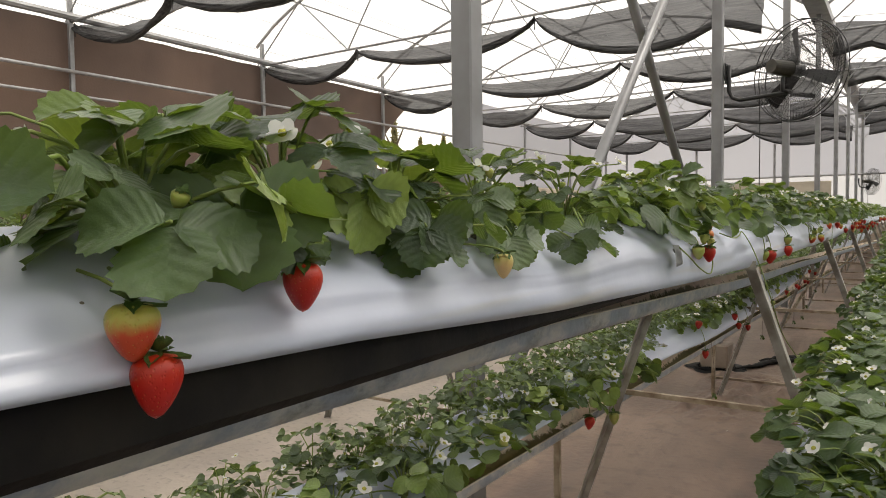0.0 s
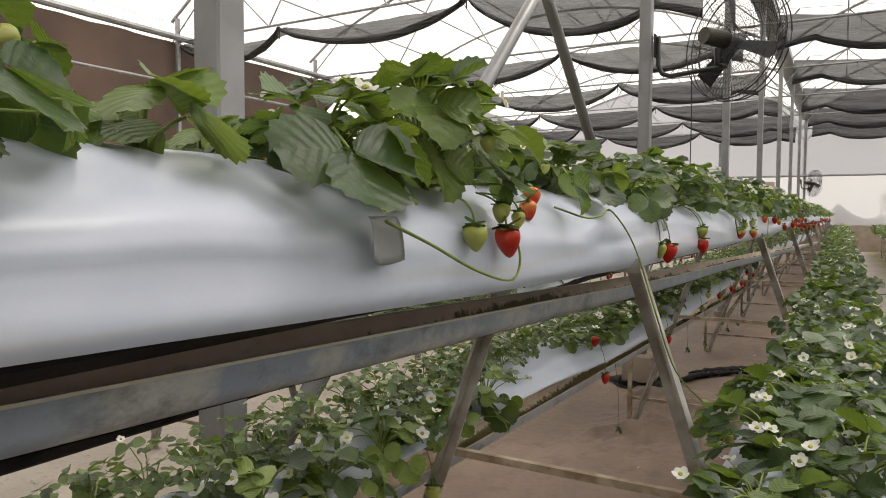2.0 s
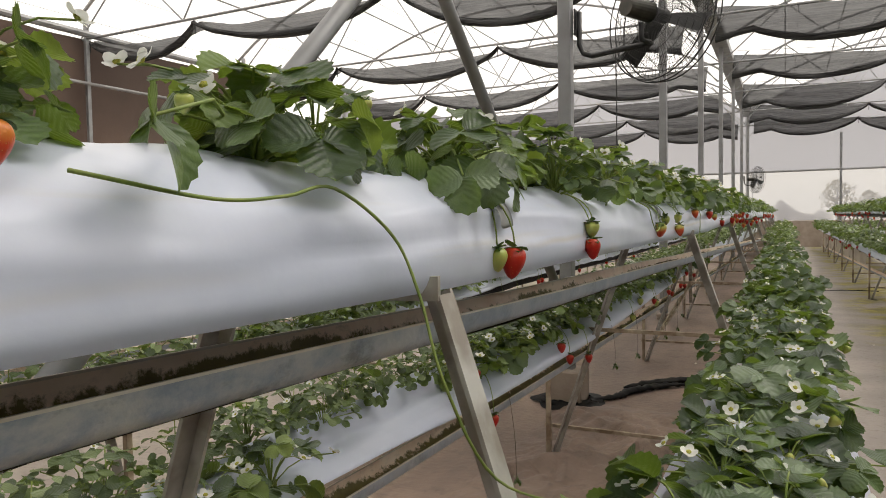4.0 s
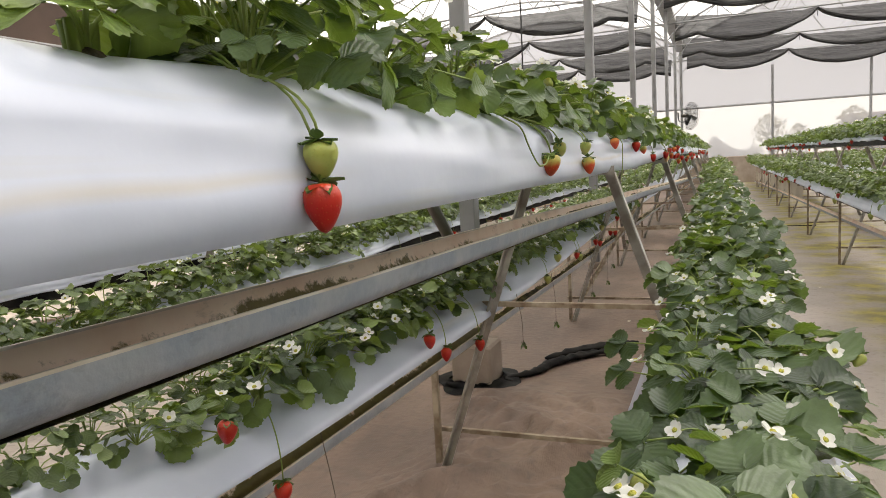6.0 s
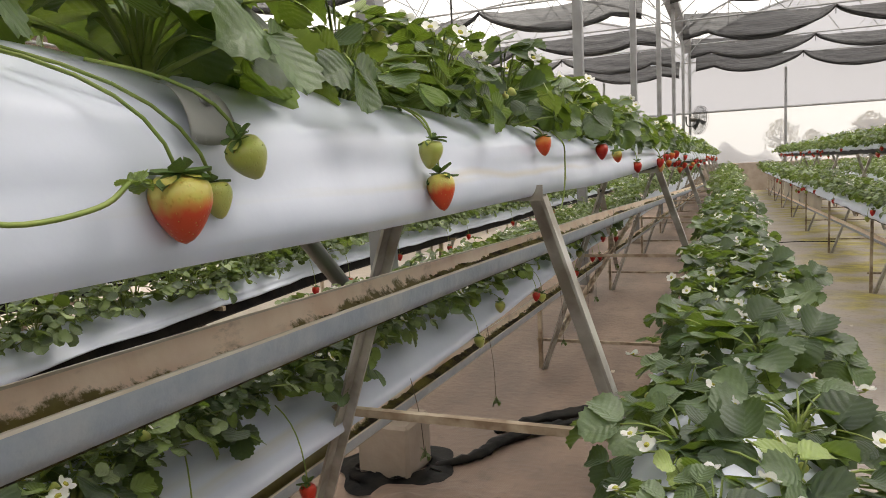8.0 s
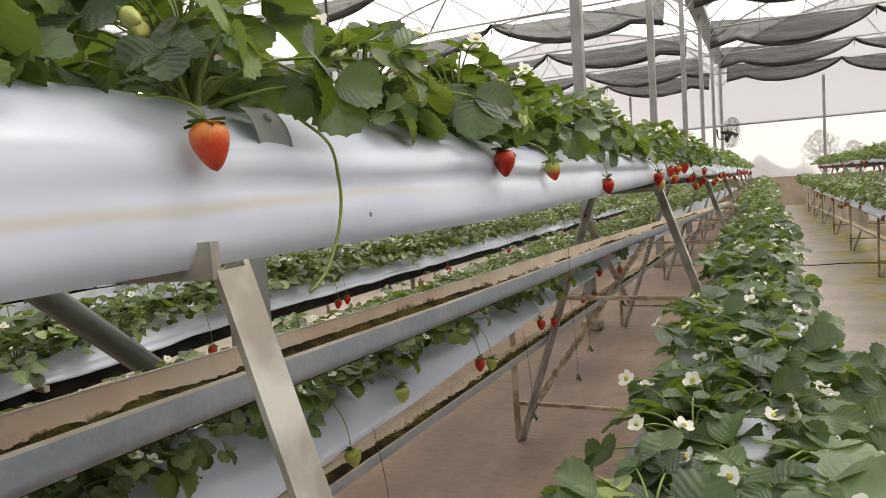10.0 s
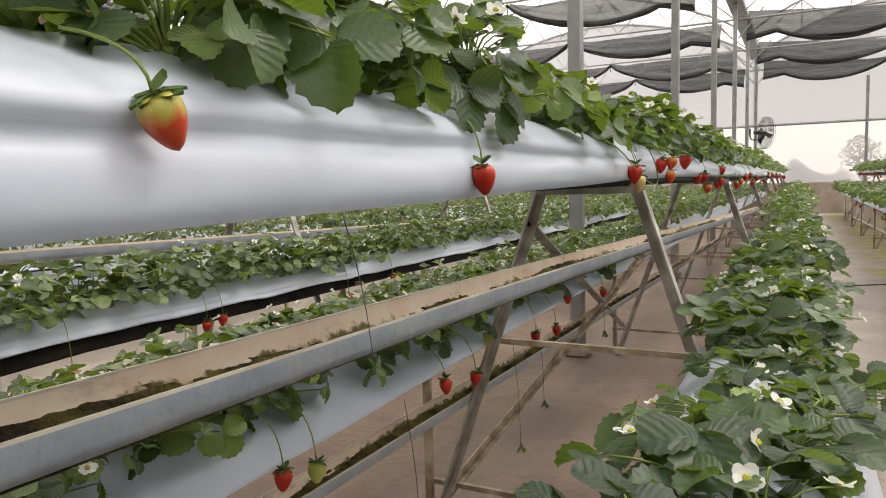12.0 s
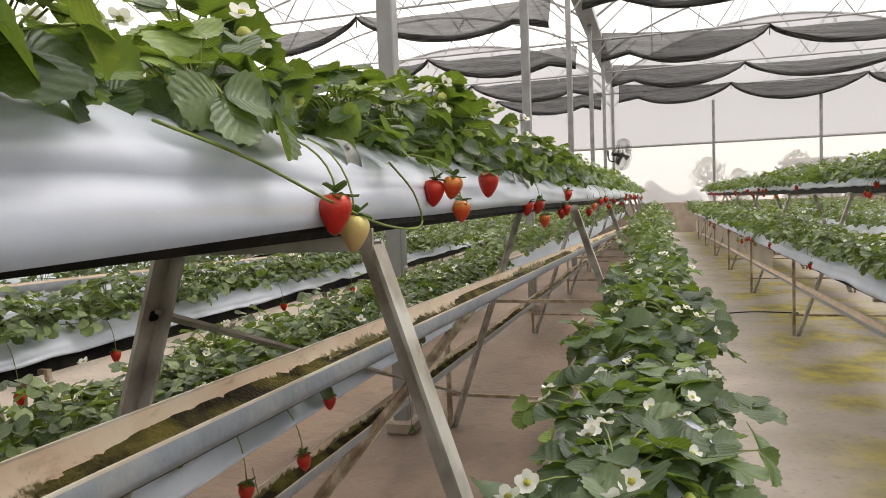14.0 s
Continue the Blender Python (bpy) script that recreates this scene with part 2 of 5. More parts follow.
def leaf_material(name, dark, light, glow, per_island=False):
    """Leaf blade: veins from the blade's own u, v; each leaf a little different."""
    m = bpy.data.materials.new(name)
    m.use_nodes = True
    n, l = m.node_tree.nodes, m.node_tree.links
    b = n["Principled BSDF"]
    b.inputs["Roughness"].default_value = 0.40
    b.inputs["Specular IOR Level"].default_value = 0.42
    b.inputs["Sheen Weight"].default_value, b.inputs["Sheen Roughness"].default_value = 0.10, 0.45
    b.inputs["Sheen Tint"].default_value = (0.84, 0.92, 0.72, 1)
    rnd = n.new("ShaderNodeNewGeometry") if per_island else n.new("ShaderNodeObjectInfo")
    rs = rnd.outputs["Random Per Island"] if per_island else rnd.outputs["Random"]
    ramp = n.new("ShaderNodeValToRGB")
    ramp.color_ramp.elements[0].color, ramp.color_ramp.elements[1].color = (*dark, 1), (*light, 1)
    ramp.color_ramp.elements[0].position, ramp.color_ramp.elements[1].position = 0.1, 0.95
    ramp.color_ramp.elements[0].color = (dark[0] * 0.75, dark[1] * 0.75, dark[2] * 0.75, 1)
    mid_stop = ramp.color_ramp.elements.new(0.55)
    mid_stop.color = (dark[0] * 0.6 + light[0] * 0.4, dark[1] * 0.6 + light[1] * 0.4, dark[2] * 0.6 + light[2] * 0.4, 1)
    ramp.color_ramp.elements[2].position = 0.84
    pale = ramp.color_ramp.elements.new(1.0)
    pale.color = (light[0] * 1.55 + 0.03, light[1] * 1.4 + 0.03, light[2] * 1.6 + 0.035, 1)
    l.new(rs, ramp.inputs["Fac"])
    uv = n.new("ShaderNodeUVMap")
    sep = n.new("ShaderNodeSeparateXYZ")
    l.new(uv.outputs["UV"], sep.inputs[0])

    def op(kind, a, c):
        q = n.new("ShaderNodeMath")
        q.operation = kind
        for i, s in enumerate((a, c)):
            if isinstance(s, (int, float)):
                q.inputs[i].default_value = s
            elif s is not None:
                l.new(s, q.inputs[i])
        return q.outputs[0]
    side = op("ABSOLUTE", op("SUBTRACT", sep.outputs["X"], 0.5), None)
    rib = op("COSINE", op("MULTIPLY", sep.outputs["Y"], 2 * math.pi * 8), None)
    mid = op("MULTIPLY", op("LESS_THAN", side, 0.016), 1.0)
    vein = op("MAXIMUM", op("MULTIPLY", op("POWER", op("MAXIMUM", rib, 0.0), 9.0), 0.7), mid)
    mixc = n.new("ShaderNodeMixRGB")
    mixc.blend_type = "MIX"
    mixc.inputs["Color2"].default_value = (light[0] * 1.3, light[1] * 1.2, light[2] * 1.4, 1)
    l.new(op("MULTIPLY", vein, 0.26), mixc.inputs["Fac"])
    l.new(ramp.outputs["Color"], mixc.inputs["Color1"])
    l.new(mixc.outputs["Color"], b.inputs["Base Color"])
    bu = n.new("ShaderNodeBump")
    bu.inputs["Strength"].default_value, bu.inputs["Distance"].default_value = 0.6, 0.0018
    crinkle, tint = n.new("ShaderNodeTexNoise"), n.new("ShaderNodeTexNoise")
    crinkle.inputs["Scale"].default_value, crinkle.inputs["Detail"].default_value = 140, 4
    tint.inputs["Scale"].default_value, tint.inputs["Detail"].default_value = 28, 5
    where = n.new("ShaderNodeTexCoord")
    l.new(where.outputs["Object"], crinkle.inputs["Vector"]), l.new(where.outputs["Object"], tint.inputs["Vector"])
    l.new(op("SUBTRACT", crinkle.outputs["Fac"], op("MULTIPLY", rib, 0.2)), bu.inputs["Height"])
    tone = n.new("ShaderNodeMixRGB")
    tone.blend_type = "MULTIPLY"
    tone.inputs["Fac"].default_value = 1.0
    shade = n.new("ShaderNodeMapRange")
    shade.inputs["From Min"].default_value, shade.inputs["From Max"].default_value = 0.3, 0.7
    shade.inputs["To Min"].default_value, shade.inputs["To Max"].default_value = 0.7, 1.3
    l.new(tint.outputs["Fac"], shade.inputs["Value"])
    l.new(mixc.outputs["Color"], tone.inputs["Color1"]), l.new(shade.outputs["Result"], tone.inputs["Color2"])
    l.new(tone.outputs["Color"], b.inputs["Base Color"])
    l.new(bu.outputs["Normal"], b.inputs["Normal"])
    t, mx = n.new("ShaderNodeBsdfTranslucent"), n.new("ShaderNodeMixShader")
    t.inputs["Color"].default_value = (*glow, 1)
    mx.inputs["Fac"].default_value = 0.22
    l.new(b.outputs[0], mx.inputs[1]), l.new(t.outputs[0], mx.inputs[2])
    l.new(mx.outputs[0], n["Material Output"].inputs["Surface"])
    return m


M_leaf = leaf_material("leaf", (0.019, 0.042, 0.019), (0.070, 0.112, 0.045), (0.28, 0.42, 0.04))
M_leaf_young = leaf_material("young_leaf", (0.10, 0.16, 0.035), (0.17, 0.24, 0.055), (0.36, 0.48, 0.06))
# paler copy of the leaf: light caught by face-up blades is in its colour
M_leaf_far_lit = leaf_material("leaf_mass", (0.026, 0.048, 0.020), (0.13, 0.180, 0.062), (0.29, 0.42, 0.05), True)


def berry_material(name, base, tip, seeds):
    """Strawberry skin with pitted seeds; base is the colour by the calyx."""
    m = bpy.data.materials.new(name)
    m.use_nodes = True
    n, l = m.node_tree.nodes, m.node_tree.links
    b = n["Principled BSDF"]
    b.inputs["Roughness"].default_value = 0.33
    b.inputs["Subsurface Weight"].default_value = 0.15
    b.inputs["Subsurface Radius"].default_value = (0.006, 0.002, 0.001)
    tc = n.new("ShaderNodeTexCoord")
    sp = n.new("ShaderNodeSeparateXYZ")
    l.new(tc.outputs["Generated"], sp.inputs[0])
    no = n.new("ShaderNodeTexNoise")
    no.inputs["Scale"].default_value = 3.0
    l.new(tc.outputs["Generated"], no.inputs["Vector"])
    ad = n.new("ShaderNodeMath")
    ad.operation = "MULTIPLY_ADD"
    ad.inputs[1].default_value = 0.5
    l.new(no.outputs["Fac"], ad.inputs[0]), l.new(sp.outputs["Z"], ad.inputs[2])
    r = n.new("ShaderNodeValToRGB")
    r.color_ramp.elements[0].position, r.color_ramp.elements[1].position = 0.7, 1.0
    r.color_ramp.elements[0].color, r.color_ramp.elements[1].color = (*tip, 1), (*base, 1)
    l.new(ad.outputs[0], r.inputs["Fac"])
    vo = n.new("ShaderNodeTexVoronoi")
    vo.inputs["Scale"].default_value = 12.0
    l.new(tc.outputs["Generated"], vo.inputs["Vector"])
    lt = n.new("ShaderNodeMath")
    lt.operation = "LESS_THAN"
    lt.inputs[1].default_value = 0.13
    l.new(vo.outputs["Distance"], lt.inputs[0])
    mc = n.new("ShaderNodeMixRGB")
    mc.inputs["Color2"].default_value = (*seeds, 1)
    l.new(lt.outputs[0], mc.inputs["Fac"]), l.new(r.outputs["Color"], mc.inputs["Color1"])
    l.new(mc.outputs["Color"], b.inputs["Base Color"])
    bu = n.new("ShaderNodeBump")
    bu.inputs["Strength"].default_value, bu.inputs["Distance"].default_value = 0.3, 0.0010
    pit = n.new("ShaderNodeMapRange")
    pit.interpolation_type = "SMOOTHSTEP"
    pit.inputs["From Min"].default_value, pit.inputs["From Max"].default_value = 0.06, 0.42
    l.new(vo.outputs["Distance"], pit.inputs["Value"])
    l.new(pit.outputs["Result"], bu.inputs["Height"])
    l.new(bu.outputs["Normal"], b.inputs["Normal"])
    return m


M_berry = {
    "r": berry_material("berry_red", (0.50, 0.030, 0.010), (0.45, 0.012, 0.009), (0.5, 0.22, 0.05)),
    "o": berry_material("berry_orange", (0.62, 0.20, 0.04), (0.60, 0.06, 0.02), (0.6, 0.35, 0.08)),
    "y": berry_material("berry_turning", (0.50, 0.45, 0.10), (0.60, 0.07, 0.025), (0.6, 0.4, 0.1)),
    "g": berry_material("berry_green", (0.36, 0.40, 0.09), (0.40, 0.42, 0.12), (0.45, 0.33, 0.08)),
    "c": berry_material("berry_pale", (0.58, 0.50, 0.17), (0.62, 0.42, 0.20), (0.5, 0.25, 0.06)),
}

M_roof = clear("roof_plastic", (0.87, 0.87, 0.89), 0.27)
M_wall = clear("wall_plastic", (0.33, 0.34, 0.385), 0.08)
M_wall_low = clear("wall_plastic_thin", (0.33, 0.345, 0.385), 0.38)


def ground_material():
    """Ground cover: brown by the racks, paler to the left, yellow-green algae in the wet strip by the right rack."""
    m = bpy.data.materials.new("ground_cover")
    m.use_nodes = True
    n, l = m.node_tree.nodes, m.node_tree.links
    b = n["Principled BSDF"]
    b.inputs["Roughness"].default_value = 0.62
    tc = n.new("ShaderNodeTexCoord")
    sp = n.new("ShaderNodeSeparateXYZ")
    l.new(tc.outputs["Object"], sp.inputs[0])

    def tex(scale, detail=5, stretch=None):
        t = n.new("ShaderNodeTexNoise")
        t.inputs["Scale"].default_value, t.inputs["Detail"].default_value = scale, detail
        if stretch:
            mp = n.new("ShaderNodeMapping")
            mp.inputs["Scale"].default_value = stretch
            l.new(tc.outputs["Object"], mp.inputs["Vector"]), l.new(mp.outputs[0], t.inputs["Vector"])
        else:
            l.new(tc.outputs["Object"], t.inputs["Vector"])
        return t.outputs["Fac"]

    def op(kind, a, c=None, clamp=False):
        q = n.new("ShaderNodeMath")
        q.operation, q.use_clamp = kind, clamp
        for i, s in enumerate((a, c)):
            if isinstance(s, (int, float)):
                q.inputs[i].default_value = s
            elif s is not None:
                l.new(s, q.inputs[i])
        return q.outputs[0]

    def ramp(v, lo, hi):
        q = n.new("ShaderNodeMapRange")
        q.inputs["From Min"].default_value, q.inputs["From Max"].default_value = lo, hi
        l.new(v, q.inputs["Value"])
        return q.outputs["Result"]

    def mix(f, a, c):
        q = n.new("ShaderNodeMixRGB")
        l.new(f, q.inputs["Fac"])
        for key, v in (("Color1", a), ("Color2", c)):
            if isinstance(v, tuple):
                q.inputs[key].default_value = (*v, 1)
            else:
                l.new(v, q.inputs[key])
        return q.outputs["Color"]
    big, fine, streak = tex(1.1), tex(26), tex(3.0, 6, (1.0, 0.22, 1))
    base = mix(ramp(big, 0.35, 0.65), (0.30, 0.21, 0.158), (0.20, 0.14, 0.106))
    base = mix(op("MULTIPLY", ramp(streak, 0.46, 0.70), 0.7), base, (0.115, 0.083, 0.07))
    base = mix(op("MULTIPLY", ramp(tex(8.0, 8), 0.52, 0.68), 0.45), base, (0.14, 0.10, 0.08))
    x = op("ADD", sp.outputs["X"], op("MULTIPLY", op("SUBTRACT", big, 0.5), 0.5))
    base = mix(ramp(x, -2.1, -2.5), base, mix(ramp(tex(2.0), 0.35, 0.7), (0.61, 0.525, 0.445), (0.50, 0.43, 0.37)))
    grey = mix(ramp(tex(1.7), 0.35, 0.65), (0.45, 0.39, 0.34), (0.34, 0.292, 0.255))
    base = mix(ramp(x, 0.15, 0.3), base, grey)
    wet = op("MULTIPLY", op("MULTIPLY", ramp(x, 0.66, 0.98), ramp(x, 2.3, 1.8), True), ramp(tex(1.9, 6), 0.42, 0.57), True)
    base = mix(op("MULTIPLY", wet, 0.85), base, mix(ramp(tex(6), 0.4, 0.6), (0.46, 0.385, 0.04), (0.25, 0.215, 0.05)))
    base = mix(op("MULTIPLY", ramp(fine, 0.55, 0.8), 0.5), base, (0.12, 0.095, 0.08))
    l.new(base, b.inputs["Base Color"])
    wv = n.new("ShaderNodeTexWave")
    wv.inputs["Scale"].default_value, wv.inputs["Distortion"].default_value = 40, 3
    l.new(tc.outputs["Object"], wv.inputs["Vector"])
    bu = n.new("ShaderNodeBump")
    bu.inputs["Strength"].default_value, bu.inputs["Distance"].default_value = 0.6, 0.012
    l.new(op("ADD", op("MULTIPLY", wv.outputs["Fac"], 0.06), op("ADD", fine, big)), bu.inputs["Height"])
    l.new(bu.outputs["Normal"], b.inputs["Normal"])
    return m


M_floor = ground_material()
M_shed = mat("brown_shed", (0.34, 0.25, 0.18), 0.8, 0, (0.28, 0.2, 0.15), 2)
M_blue = mat("blue_paint", (0.08, 0.14, 0.5), 0.5, 0, (0.1, 0.17, 0.45), 3)
M_red = mat("red_paint", (0.6, 0.06, 0.05), 0.5, 0, (0.5, 0.05, 0.05), 3)
M_tree = mat("tree_leaves", (0.22, 0.21, 0.10), 0.8, 0, (0.36, 0.31, 0.17), 3, trans=0.4)
M_bark = mat("bark", (0.16, 0.12, 0.09), 0.9, 0, (0.1, 0.08, 0.06), 20, 0.5)
M_clip = mat("clip_grey", (0.44, 0.45, 0.45), 0.45, 0, (0.50, 0.50, 0.49), 30)
M_panel = mat("cream_panel", (0.62, 0.56, 0.46), 0.7, 0, (0.52, 0.46, 0.37), 2, 0.1, trans=0.2)

# ---- mesh helpers ----
def part(name, bm, material, parent=None, label="", smooth=False):
    """Links a bmesh as one mesh object, under a thing or a part."""
    me = bpy.data.meshes.new(name)
    bm.to_mesh(me)
    bm.free()
    me.materials.append(material)
    if smooth:
        me.shade_smooth()
    ob = new(name, me)
    if parent:
        ob.parent = parent
    if label:
        ob["label"] = label
    return ob


def share(name, me, parent, m=None):
    """One more object on a mesh that exists."""
    ob = new(name, me)
    ob.parent = parent
    if m is not None:
        ob.matrix_local = m
    return ob


def thing(name, label, category, at=(0, 0, 0), group="", kind=""):
    ob = new(name)
    ob.empty_display_size = 0.05
    ob.location = at
    return tagged(ob, label, category, group, kind)


def box(bm, x0, x1, y0, y1, z0, z1, bevel=0.0):
    r = bmesh.ops.create_cube(bm, size=1.0, matrix=Matrix.Translation(((x0 + x1) / 2, (y0 + y1) / 2, (z0 + z1) / 2)) @ Matrix.Diagonal((x1 - x0, y1 - y0, z1 - z0, 1)))
    if bevel:
        es = {e for v in r["verts"] for e in v.link_edges}
        bmesh.ops.bevel(bm, geom=list(es), offset=bevel, segments=1, affect="EDGES")


def bar(bm, a, b, w, h=None, bevel=0.0):
    """A square or flat bar from a to b."""
    a, b = Vector(a), Vector(b)
    d = b - a
    m = Matrix.Translation((a + b) / 2) @ d.to_track_quat("Z", "Y").to_matrix().to_4x4()
    r = bmesh.ops.create_cube(bm, size=1.0, matrix=m @ Matrix.Diagonal((w, h or w, d.length, 1)))
    if bevel:
        es = {e for v in r["verts"] for e in v.link_edges}
        bmesh.ops.bevel(bm, geom=list(es), offset=bevel, segments=1, affect="EDGES")


def tube(bm, pts, rad, sides=8):
    """A round tube through the points; rad is one radius or one for each point."""
    pts = [Vector(p) for p in pts]
    rads = rad if isinstance(rad, (list, tuple)) else [rad] * len(pts)
    rings = []
    up = Vector((0.03, 0.02, 1))
    for i, p in enumerate(pts):
        d = (pts[min(i + 1, len(pts) - 1)] - pts[max(i - 1, 0)]).normalized()
        u = d.cross(up if abs(d.z) < 0.95 else Vector((1, 0, 0))).normalized()
        v = d.cross(u)
        rings.append([bm.verts.new(p + rads[i] * (math.cos(a) * u + math.sin(a) * v)) for a in (2 * math.pi * k / sides for k in range(sides))])
    for r0, r1 in zip(rings, rings[1:]):
        for k in range(sides):
            bm.faces.new((r0[k], r0[(k + 1) % sides], r1[(k + 1) % sides], r1[k]))
    if sides > 2:
        bm.faces.new(rings[0][::-1]), bm.faces.new(rings[-1])


def grid(bm, f, nu, nv):
    """A sheet of nu by nv cells, its points given by f(u, v) with u and v from 0 to 1."""
    vs = [[bm.verts.new(f(i / nu, j / nv)) for j in range(nv + 1)] for i in range(nu + 1)]
    for i in range(nu):
        for j in range(nv):
            bm.faces.new((vs[i][j], vs[i + 1][j], vs[i + 1][j + 1], vs[i][j + 1]))
    return vs


def smooth_noise(*p):
    return noise.noise(Vector(p))

# ---- the greenhouse ----
X_COL, X_LEFT, X_RIGHT, Y_BACK, Y_FAR = -1.25, -11.25, 8.75, -7.6, 32.4
Z_EAVE, Z_RIDGE, Z_CHORD, Z_CURTAIN = 4.95, 6.5, 4.50, 4.56
STATIONS = [4.4 + 4.0 * k for k in range(-3, 8)]

bm = bmesh.new()
bmesh.ops.create_grid(bm, x_segments=60, y_segments=60, size=1.0, matrix=Matrix.Translation((0, 12, 0)) @ Matrix.Diagonal((12.0, 22.0, 1, 1)))
for x0, x1, y0, y1 in ((-600, -12, -600, 600), (12, 600, -600, 600), (-12, 12, -600, -10), (-12, 12, 34, 600)):
    vs = [bm.verts.new(p) for p in ((x0, y0, 0), (x1, y0, 0), (x1, y1, 0), (x0, y1, 0))]
    bm.faces.new(vs)
floor = tagged(part("ground", bm, M_floor), "brown woven ground cover with dust and damp stains", "ground", kind="structure")


def roof_z(x):
    """Height of the arched roof over x."""
    x0 = X_LEFT if x < X_COL else X_COL
    u = (x - x0) / 10.0
    return Z_EAVE + (Z_RIDGE - Z_EAVE) * math.sin(math.pi * min(max(u, 0), 1)) ** 0.8


bm = bmesh.new()
for x0 in (X_LEFT, X_COL):
    grid(bm, lambda u, v: (x0 + 10 * u, Y_BACK + (Y_FAR - Y_BACK) * v, roof_z(x0 + 10 * u - (1e-4 if u == 1 else -1e-4))), 24, 11)
tagged(part("ceiling", bm, M_roof, smooth=True), "milky white plastic film roof in two arches", "roof", kind="structure")


def plastic_wall(name, pts, label):
    bm = bmesh.new()
    bm.faces.new([bm.verts.new(Vector(p)) for p in pts])
    return tagged(part(name, bm, M_wall), label, "wall", kind="structure")


def gable(name, y, mid=2.75):
    for x0, side in ((X_LEFT, "left"), (X_COL, "right")):
        bm = bmesh.new()
        top = [(x0 + 10 * i / 20, y, roof_z(x0 + 10 * i / 20 + (1e-4 if i == 0 else -1e-4))) for i in range(21)]
        bm.faces.new([bm.verts.new(p) for p in [(x0, y, mid), *top, (x0 + 10, y, mid)]])
        tagged(part(name + "_upper_" + side, bm, M_wall), "milky translucent plastic end wall", "wall", kind="structure")
        bm = bmesh.new()
        bm.faces.new([bm.verts.new(p) for p in [(x0, y, 0.95), (x0, y, mid), (x0 + 10, y, mid), (x0 + 10, y, 0.95)]])
        tagged(part(name + "_lower_" + side, bm, M_wall_low), "thin hazy plastic lower end wall", "wall", kind="structure")


gable("wall_far", Y_FAR)
gable("wall_back", Y_BACK)
plastic_wall("wall_right", [(X_RIGHT, Y_BACK, 0.0), (X_RIGHT, Y_FAR, 0.0), (X_RIGHT, Y_FAR, Z_EAVE), (X_RIGHT, Y_BACK, Z_EAVE)], "milky translucent plastic side wall")
plastic_wall("wall_left", [(X_LEFT, 20.4, 2.4), (X_LEFT, Y_FAR, 2.4), (X_LEFT, Y_FAR, Z_EAVE), (X_LEFT, 20.4, Z_EAVE)], "milky translucent plastic side wall")
for name, y in (("low_wall_far", Y_FAR), ("low_wall_back", Y_BACK)):
    bm = bmesh.new()
    box(bm, X_LEFT, X_RIGHT, y - 0.07, y + 0.07, 0.0, 0.95, 0.01)
    tagged(part(name, bm, M_cloud), "low stained concrete wall under the plastic", "wall", kind="structure")
bm = bmesh.new()
box(bm, X_LEFT - 0.07, X_LEFT + 0.07, Y_BACK + 0.08, Y_FAR - 0.08, 0.0, 0.9, 0.01)
tagged(part("low_wall_left", bm, M_cloud), "low stained concrete wall under the curtain", "wall", kind="structure")

# brown roll-up curtain on the left side
bm = bmesh.new()
grid(bm, lambda u, v: (X_LEFT + 0.05 + 0.06 * smooth_noise(u * 40, v * 3, 1.0) + 0.03 * math.sin(u * 150), Y_BACK + (15.3 - Y_BACK) * u + 2.6 * v ** 2 * (u ** 10), 0.9 + (Z_CURTAIN - 0.95) * v), 90, 16)
tagged(part("wall_left_curtain", bm, M_brown, smooth=True), "brown woven shade curtain hanging on the side wall", "curtain", kind="structure")

for name, x in (("left", X_LEFT), ("right", X_RIGHT)):
    for y in STATIONS[1:]:
        rail_post = thing("wall_post", "grey galvanised side wall post", "post", (x + (0.16 if x < 0 else -0.1), y, 0), "side wall posts")
        bm = bmesh.new()
        box(bm, -0.035, 0.035, -0.035, 0.035, 0, Z_EAVE, 0.006)
        part("post", bm, M_column, rail_post)
for z, w in ((3.7, 0.03), (3.32, 0.025), (Z_CURTAIN, 0.06)):
    bm = bmesh.new()
    tube(bm, [(X_LEFT + 0.26, Y_BACK, z), (X_LEFT + 0.26, Y_FAR if z > 3.6 else 9.5, z)], w, 8)
    tagged(part("wall_rail", bm, M_column), "long pale steel rail along the side wall", "rail", kind="structure")

bm = bmesh.new()
box(bm, X_LEFT - 0.02, X_LEFT + 0.02, 20.4, Y_FAR - 0.08, 0.9, 2.4)
tagged(part("wall_left_panel", bm, M_panel), "cream panel along the lower side wall", "wall", kind="structure")
bm = bmesh.new()
box(bm, X_LEFT - 0.03, X_LEFT + 0.03, 16.0, 20.38, 0.9, 2.6)
tagged(part("wall_left_skirt", bm, M_brown), "brown woven skirt on the lower side wall", "wall", kind="structure")
bm = bmesh.new()
box(bm, X_LEFT, X_COL - 1.0, Y_FAR - 0.045, Y_FAR - 0.01, 0.96, 2.55)
tagged(part("wall_far_panel", bm, M_panel), "cream panel along the lower end wall", "wall", kind="structure")

# end wall posts and rail
for x in (-10.1, -7.15, -4.2, 1.77, 4.75, 7.73):
    p = thing("end_wall_post", "grey steel post of the plastic end wall", "post", (x, Y_FAR - 0.12, 0), "end wall posts")
    bm = bmesh.new()
    box(bm, -0.04, 0.04, -0.03, 0.03, 0, 4.05, 0.006)
    part("post", bm, M_column, p)
bm = bmesh.new()
tube(bm, [(X_LEFT, Y_FAR - 0.1, 2.75), (X_RIGHT, Y_FAR - 0.1, 2.75)], 0.035, 8)
tagged(part("end_wall_rail", bm, M_column), "grey steel rail across the end wall", "rail", kind="structure")

